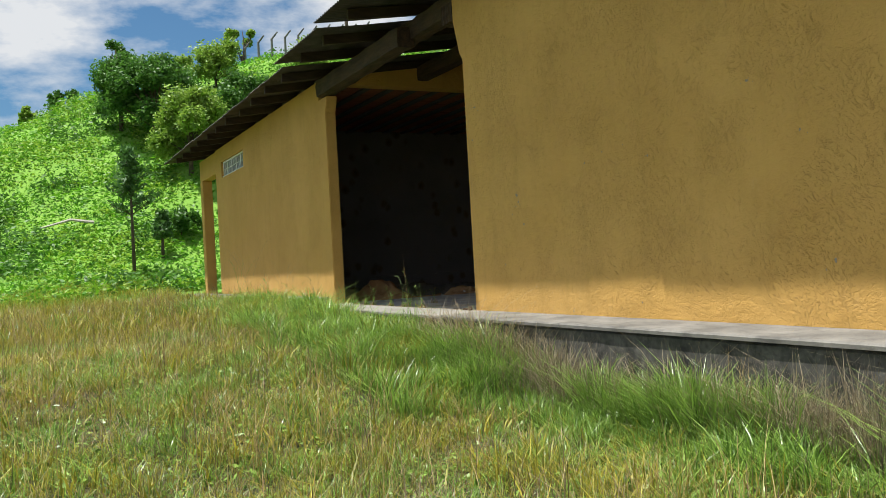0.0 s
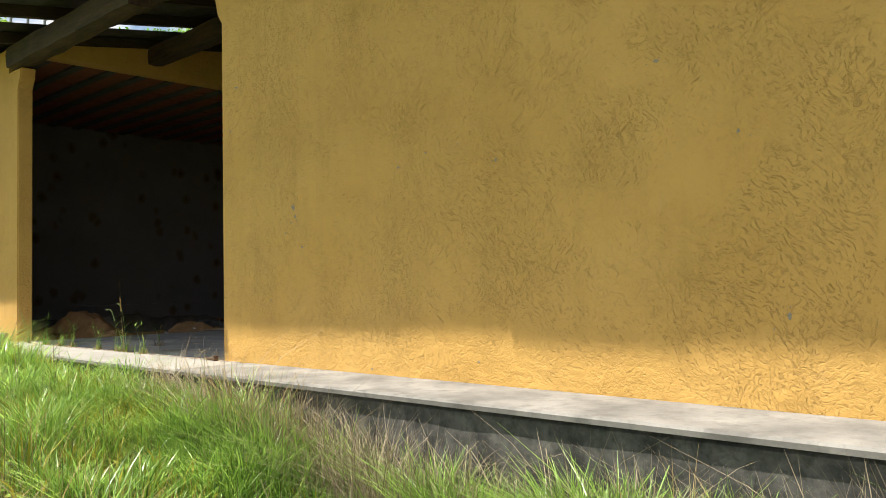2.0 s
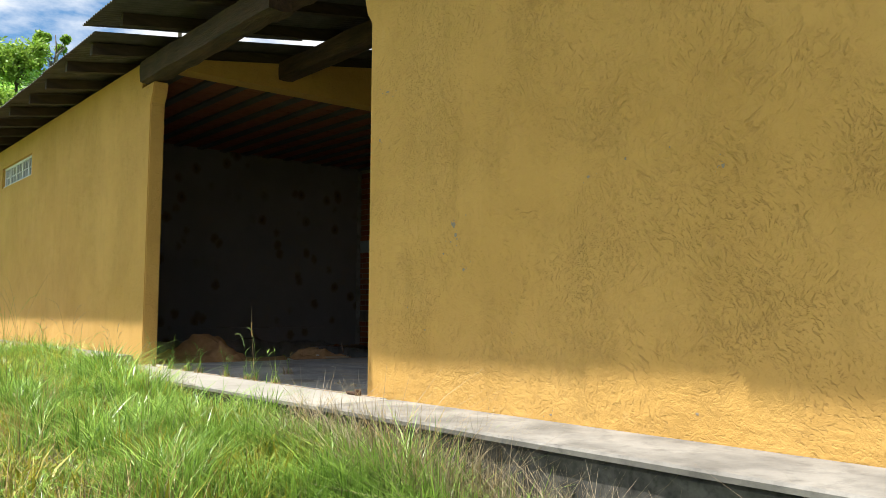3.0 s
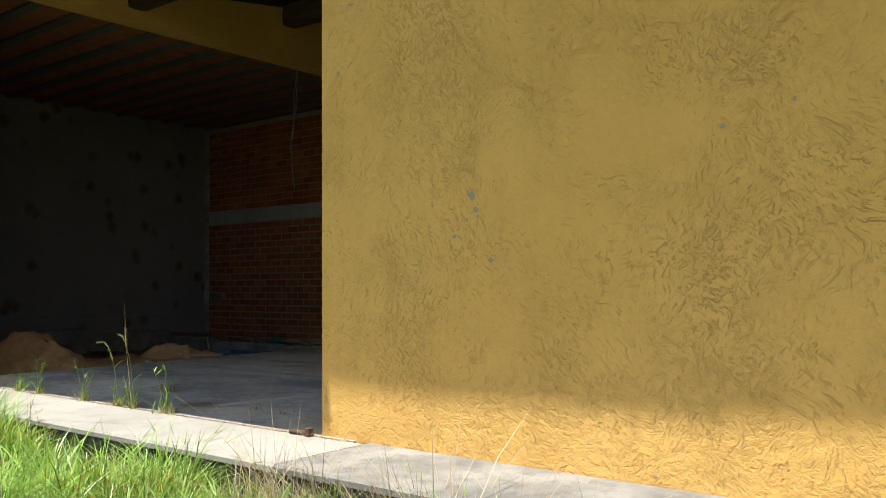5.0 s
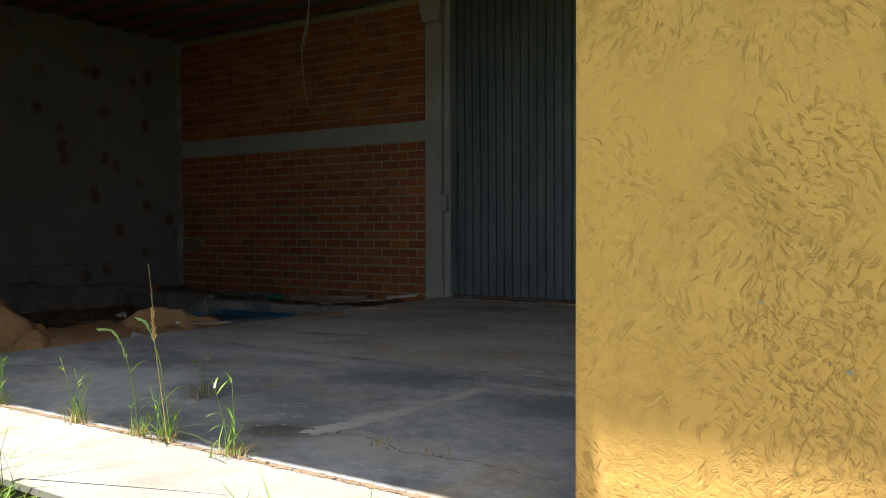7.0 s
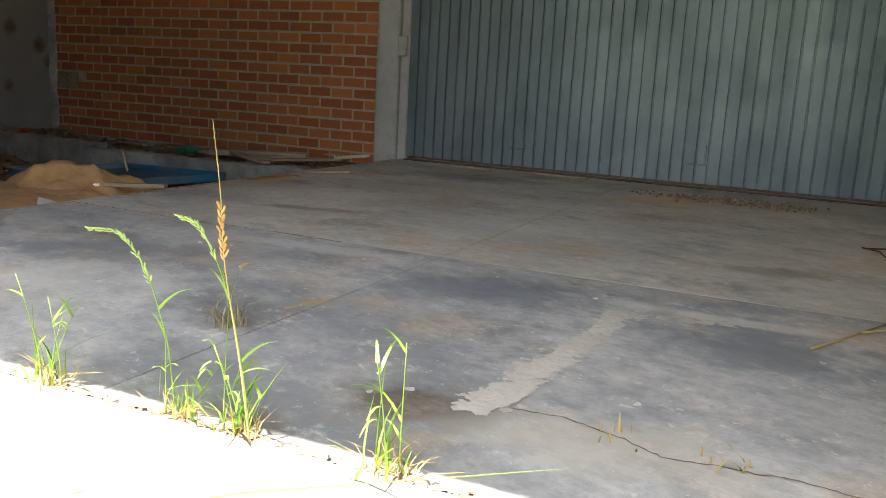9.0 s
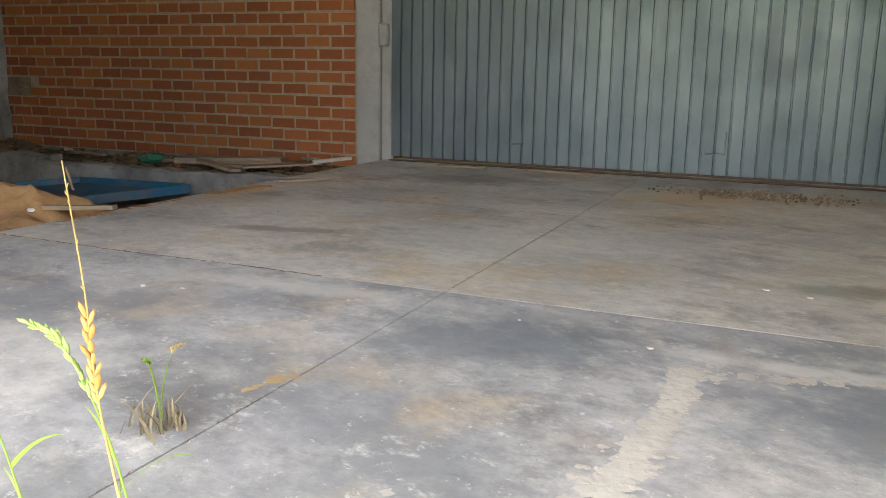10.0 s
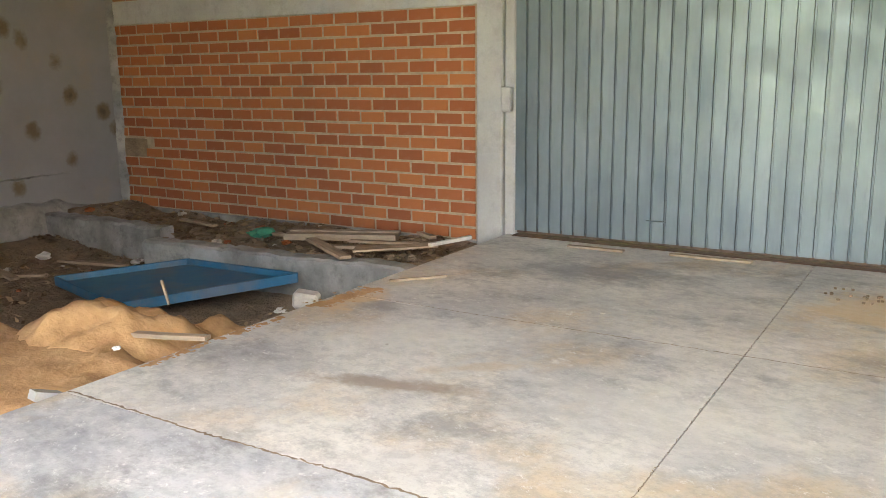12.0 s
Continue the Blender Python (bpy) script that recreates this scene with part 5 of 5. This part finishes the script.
for base, pts, n in (((-1.874, 0.0, 0), ((0, 0, 0), (-0.018, 0, 0.14), (-0.04, 0, 0.214), (-0.075, 0, 0.30), (-0.119, 0, 0.359), (-0.17, 0, 0.392), (-0.255, 0, 0.388)), 14),
                     ((-1.65, -0.02, 0), ((0, 0, 0), (-0.02, 0, 0.13), (-0.05, 0, 0.27), (-0.083, 0, 0.355), (-0.117, 0, 0.412), (-0.147, 0, 0.443), (-0.19, 0, 0.452)), 16)):
    p = empty("grass_panicle", base, "slender green grass with a drooping pale seed head", "weed", "weeds")
    cu = smooth_line(pts)
    v, f = tube(cu, [0.002 - 0.0012 * i / (len(cu) - 1) for i in range(len(cu))], 5)
    obj("stem", v, f, LUSH, p, smooth=True)
    spikelets(cu[n:], p, PALE, g, 0.0085, "pale green seed head", 0.35)
    for k in (6, 11):
        e = Vector((g.choice((-1, 1)) * 0.6, 0.2, 0.8)).normalized()
        sd = e.cross(Vector((0, 1, 0))).normalized()
        vs = []
        for q in range(6):
            r = q / 5
            c = cu[k] + e * 0.13 * r + Vector((0, 0, -0.05 * r * r))
            vs += [c - sd * (0.0034 * (1 - r) ** 0.7 + 0.0002), c + sd * (0.0034 * (1 - r) ** 0.7 + 0.0002)]
        obj("side_leaf", vs, [(2 * q, 2 * q + 1, 2 * q + 3, 2 * q + 2) for q in range(5)], LUSH, p)
# tall weeds in the meadow before the left wall
for i, (x, y, h) in enumerate(((-6.8, -0.75, 1.15), (-7.1, -0.85, 0.9), (-4.75, -0.72, 0.75), (-5.3, -0.8, 0.6), (-5.7, -0.8, 0.55), (-4.2, -0.75, 0.6), (-3.2, -0.72, 0.6), (-9.5, -0.8, 0.6), (-2.5, -0.75, 0.5))):
    weed(x, y, ground_z(x, y) - 0.02, h, 30, 5, "tall meadow grass tuft with drooping seed heads", GRASS, 30 + i, 0.16, "grass_tuft", i % 2 == 0)

# ---- hillside plants ----
def cards(name, pts, mat, smin, smax, seed, parent=None, flat=0.5):
    """Many small leaves as one mesh."""
    g = np.random.default_rng(seed)
    p = np.asarray(pts, dtype=float)
    n = len(p)
    u = g.normal(0, 1, (n, 3))
    u[:, 2] *= flat
    u /= np.linalg.norm(u, axis=1)[:, None]
    k = g.normal(0, 1, (n, 3))
    k[:, 2] *= flat
    w = k - u * (k * u).sum(1)[:, None]
    w /= np.linalg.norm(w, axis=1)[:, None]
    s = g.uniform(smin, smax, n)[:, None]
    co = np.stack([p - u * s, p + w * s * 0.42, p + u * s, p - w * s * 0.42], 1).reshape(-1, 3)
    me = bpy.data.meshes.new(name)
    me.vertices.add(4 * n)
    me.vertices.foreach_set("co", co.ravel())
    me.loops.add(4 * n)
    me.loops.foreach_set("vertex_index", np.arange(4 * n, dtype=np.int32))
    me.polygons.add(n)
    me.polygons.foreach_set("loop_start", np.arange(0, 4 * n, 4, dtype=np.int32))
    me.polygons.foreach_set("loop_total", np.full(n, 4, dtype=np.int32))
    me.update(calc_edges=True)
    me.materials.append(mat)
    ob = new(name, me)
    if parent:
        ob.parent = parent
    return ob


tagged(cards("low_herbs", [(x, y, z + 0.02 + 0.05 * q) for (x, y, z), q in zip(herb, np.random.default_rng(5).random(len(herb)))], LUSH, 0.012, 0.036, 9, flat=0.4), "low olive herbs covering the meadow floor", "herbs", kind="stuff")
hr = np.random.default_rng(21)


def hill_points(n, thr, seed, tall, x0=-44, x1=-15.5, y0=-13, y1=22):
    out = []
    while len(out) < n:
        x, y = hr.uniform(x0, x1), hr.uniform(y0, y1)
        if hr.random() > 0.35 + 0.65 * smooth_step(-44, -18, x):
            continue
        q = noise.noise((x * 0.30, y * 0.30, seed)) + 0.6 * noise.noise((x * 0.9, y * 0.9, seed))
        if q > thr:
            out.append((x, y, ground_z(x, y) + hr.random() ** 1.5 * tall * (0.35 + max(0, q))))
    return out


LIME = m_leaf("lime_hill_leaves", (0.20, 0.40, 0.02), (0.36, 0.52, 0.06), 0.5, 0.4)
tagged(cards("hill_undergrowth", hill_points(92000, -9, 3, 0.5), LEAFH, 0.05, 0.12, 1, flat=0.45), "dense bright green undergrowth on the hillside", "undergrowth", kind="stuff")
tagged(cards("lime_undergrowth", hill_points(60000, -0.05, 7, 0.45), LIME, 0.045, 0.11, 2, flat=0.45), "lime green ferns and grass on the hillside", "undergrowth", kind="stuff")
tagged(cards("dark_undergrowth", hill_points(16000, 0.30, 13, 0.7), LEAFD, 0.05, 0.13, 3), "dark shrubs scattered over the hillside", "undergrowth", kind="stuff")


def tree(x, y, h, r, mat, n, label, seed, name="tree", trunk=0.35, leaf=(0.06, 0.12), sparse=0.0):
    g = random.Random(seed)
    z = ground_z(x, y) - 0.1
    t = empty(name, (x, y, z), label, "tree", "hillside trees")
    v, f = tube([(0, 0, 0), (0.1, 0, h * 0.3), (0.0, 0.1, h * 0.6), (0.1, 0, h * 0.85)], [h * 0.03, h * 0.022, h * 0.014, h * 0.006], 8)
    obj("trunk", v, f, BARK, t, smooth=True)
    clumps = []
    for i in range(22 if not sparse else 10):
        a, e = g.uniform(0, 6.28), g.uniform(-0.9, 1.4)
        rr = g.uniform(0.35, 1.0)
        c = Vector((math.cos(a) * math.cos(e) * rr * r * 1.15, math.sin(a) * math.cos(e) * rr * r * 1.15, h * 0.56 + math.sin(e) * rr * h * 0.40))
        clumps.append((c, r * g.uniform(0.25, 0.5) * (0.6 if sparse else 1)))
        s0 = Vector((0.05, 0, h * g.uniform(0.15, 0.5)))
        v, f = tube([s0, s0.lerp(c, 0.6) + Vector((0, 0, 0.1)), c], [h * 0.010, h * 0.006, h * 0.003], 5)
        obj("limb", v, f, BARK, t, smooth=True)
    pts = []
    for i in range(int(n * 1.7)):
        c, q = g.choice(clumps)
        d = Vector((g.gauss(0, 1), g.gauss(0, 1), g.gauss(0, 0.8))).normalized() * q * g.uniform(0.2, 1.25)
        pts.append(c + d)
    cards("crown", pts, mat, leaf[0], leaf[1], seed, t, 0.6)
    return t


tree(-27.6, 0.9, 3.7, 1.35, LEAFD, 9000, "broad dark green tree on the hillside", 1)
tree(-29.0, -0.2, 3.3, 1.15, LEAFD, 6000, "dark green tree on the hillside", 2)
tree(-24.6, 1.7, 3.2, 1.15, LEAFB, 8000, "round bright olive green tree on the hillside", 3)
tree(-31.8, 0.0, 3.2, 0.75, LEAFD, 1500, "thin sparse tree standing above the others", 4, sparse=1.0)
tree(-31.0, 4.2, 2.4, 1.0, LEAFB, 4000, "olive green tree near the ridge", 5)
tree(-35.6, 6.7, 2.6, 0.9, LEAFB, 2200, "sparse grey-green tree on the ridge", 6, sparse=1.0)
tree(-27.5, 4.4, 2.2, 1.0, LEAFD, 4000, "dark green bushy tree on the hillside", 7)
tree(-29.5, 8.4, 2.0, 0.9, LEAFB, 3000, "olive green bushy tree below the ridge", 8)
for i, (x, y, h, r) in enumerate(((-37, -3.6, 1.2, 0.35), (-37, -2.2, 1.3, 0.35), (-37, -1.5, 1.1, 0.3), (-34, 3.4, 1.2, 0.5), (-34.4, 5.2, 1.3, 0.5), (-33, 9.5, 1.0, 0.45), (-33, 11.4, 1.2, 0.5), (-21.0, 0.6, 0.9, 0.5))):
    tree(x, y, h, r, LEAFD if i % 3 else LEAFB, 1200, "small wild shrub on the hillside", 40 + i, "shrub", 0.2, (0.06, 0.12))


def pine(x, y, h, seed, label):
    g = random.Random(seed)
    z = ground_z(x, y) - 0.1
    t = empty("young_pine", (x, y, z), label, "tree", "young pines")
    v, f = tube([(0, 0, 0), (0.03, 0, h * 0.5), (0, 0, h)], [0.06, 0.04, 0.012], 7)
    obj("trunk", v, f, BARK, t, smooth=True)
    pts = []
    for k in range(9):
        zz = h * (0.50 + 0.48 * k / 8)
        for j in range(6):
            a, ln = g.uniform(0, 6.28), (h * 0.20) * (1.15 - k / 9) * g.uniform(0.6, 1.1)
            tip = Vector((math.cos(a) * ln, math.sin(a) * ln, zz + ln * 0.55))
            s0 = Vector((0, 0, zz))
            v, f = tube([s0, tip], [0.014, 0.005], 4)
            obj("branch", v, f, BARK, t)
            for q in range(30):
                s = g.uniform(0.25, 1.05)
                pts.append(s0.lerp(tip, s) + Vector((g.gauss(0, 0.06), g.gauss(0, 0.06), g.gauss(0, 0.06))))
    cards("needles", pts, PINE, 0.05, 0.11, seed, t, 0.9)
    return t


pine(-18.8, -1.2, 3.9, 1, "slender young pine at the foot of the hill")
pine(-19.8, -0.2, 1.5, 2, "small young pine beside a taller one")
# fence along the ridge: posts with bent tops
for i in range(12):
    s = i / 11
    x, y = -36.0 + 2.6 * s, 5.5 + 7.2 * s
    z = ground_z(x, y) - 0.1
    p = empty("fence_post", (x, y, z), "dark concrete fence post with a bent top", "post", "ridge fence posts")
    v, f = tube([(0, 0, 0), (0, 0, 1.25), (0.0, 0.32, 1.65)], [0.07, 0.06, 0.045], 6)
    obj("shaft", v, f, POSTM, p)
pl = empty("utility_pole", (-33.9, 11.9, ground_z(-33.9, 11.9) - 0.1), "dark timber utility pole on the ridge", "pole")
v, f = tube([(0, 0, 0), (0, 0, 4.2)], [0.11, 0.08], 8)
obj("shaft", v, f, BARK, pl)
v, f = tube([(-22.3, -3.6, ground_z(-22.3, -3.6) + 0.45), (-22.0, -2.7, ground_z(-22, -2.7) + 0.5), (-21.9, -2.0, ground_z(-21.9, -2.0) + 0.25)], [0.03, 0.05, 0.06], 6)
tagged(obj("fallen_branch", v, f, STONE), "bleached fallen branch on the hillside", "branch")

lit = []
lr = random.Random(77)
for i in range(3200):
    x, y = lr.uniform(-8.9, -4.5), lr.choice((lr.uniform(3.0, 4.4), lr.uniform(4.65, 5.85), lr.uniform(4.65, 5.85)))
    if -6.9 < x < -5.3 and 3.2 < y < 4.5:
        continue
    lit.append((x, y, pit_z(x, y) + 0.012))
LITTER = m_leaf("dry_leaf_litter", (0.10, 0.06, 0.03), (0.34, 0.24, 0.14), 0.8, 0.1)
tagged(cards("leaf_litter", lit, LITTER, 0.015, 0.05, 31, flat=0.2), "dry brown leaf and wood litter on the earth", "litter", kind="stuff")

# ---- brick wall pieces ----
brick_wall = empty("brick_wall", (0, 0, 0), "wall of red-orange bricks with pale mortar", "wall", kind="structure")
PL, PH = 0.2565, 0.1042


def brick_mesh(l):
    bm = box_bm(-l / 2, l / 2, 0, 0.05, -0.042, 0.042)
    es = [e for e in bm.edges if all(abs(vv.co.y) < 1e-5 for vv in e.verts)]
    bmesh.ops.bevel(bm, geom=es, offset=0.003, segments=1, affect='EDGES')
    me = bpy.data.meshes.new("brick")
    bm.to_mesh(me)
    bm.free()
    me.materials.append(BRICK)
    return me


FULL, HALF = brick_mesh(0.232), brick_mesh(0.104)
rb = random.Random(9)
rest = []
for row in range(31):
    upper = row >= 18
    z = (-0.085 + PH * (row + 0.5)) if not upper else (2.02 + PH * (row - 18 + 0.5))
    x = bx0
    k = 0
    while x < bx1 - 0.05:
        half = (k == 0 and row % 2) or x + PL > bx1 + 0.02
        l = PL / 2 if half else PL
        cx = x + l / 2
        hole = row in (5, 6) and cx < -8.62
        if not hole and cx + l / 2 < bx1 + 0.03:
            loc = (cx, YB + rb.uniform(-0.002, 0.003), z + rb.uniform(-0.0025, 0.0025))
            if not upper and len(rest) < 9e9 and row < 18:
                ob = new("brick", HALF if half else FULL)
                ob.location = loc
                ob.rotation_euler = (0, rb.uniform(-0.008, 0.008), 0)
                ob.parent = brick_wall
            else:
                rest.append((loc, 0.11 if half else 0.238))
        x += l
        k += 1
vs, fs = [], []
for (cx, cy, cz), l in rest:
    b0 = len(vs)
    for yy in (cy, cy + 0.05):
        for sx, sz in ((-1, -1), (1, -1), (1, 1), (-1, 1)):
            vs.append((cx + sx * l / 2, yy, cz + sz * 0.044))
    fs += [tuple(b0 + q for q in qq) for qq in ((0, 1, 2, 3), (0, 4, 5, 1), (1, 5, 6, 2), (2, 6, 7, 3), (3, 7, 4, 0))]
ob = obj("upper_bricks", vs, fs, BRICKS, brick_wall)
tagged(ob, kind="stuff")

# ---- the plan at true size ----
for ob in list(scene.objects):
    if ob.parent is None and ob not in (cam, sun):
        ob.matrix_basis = Matrix.Scale(UNIT, 4) @ ob.matrix_basis
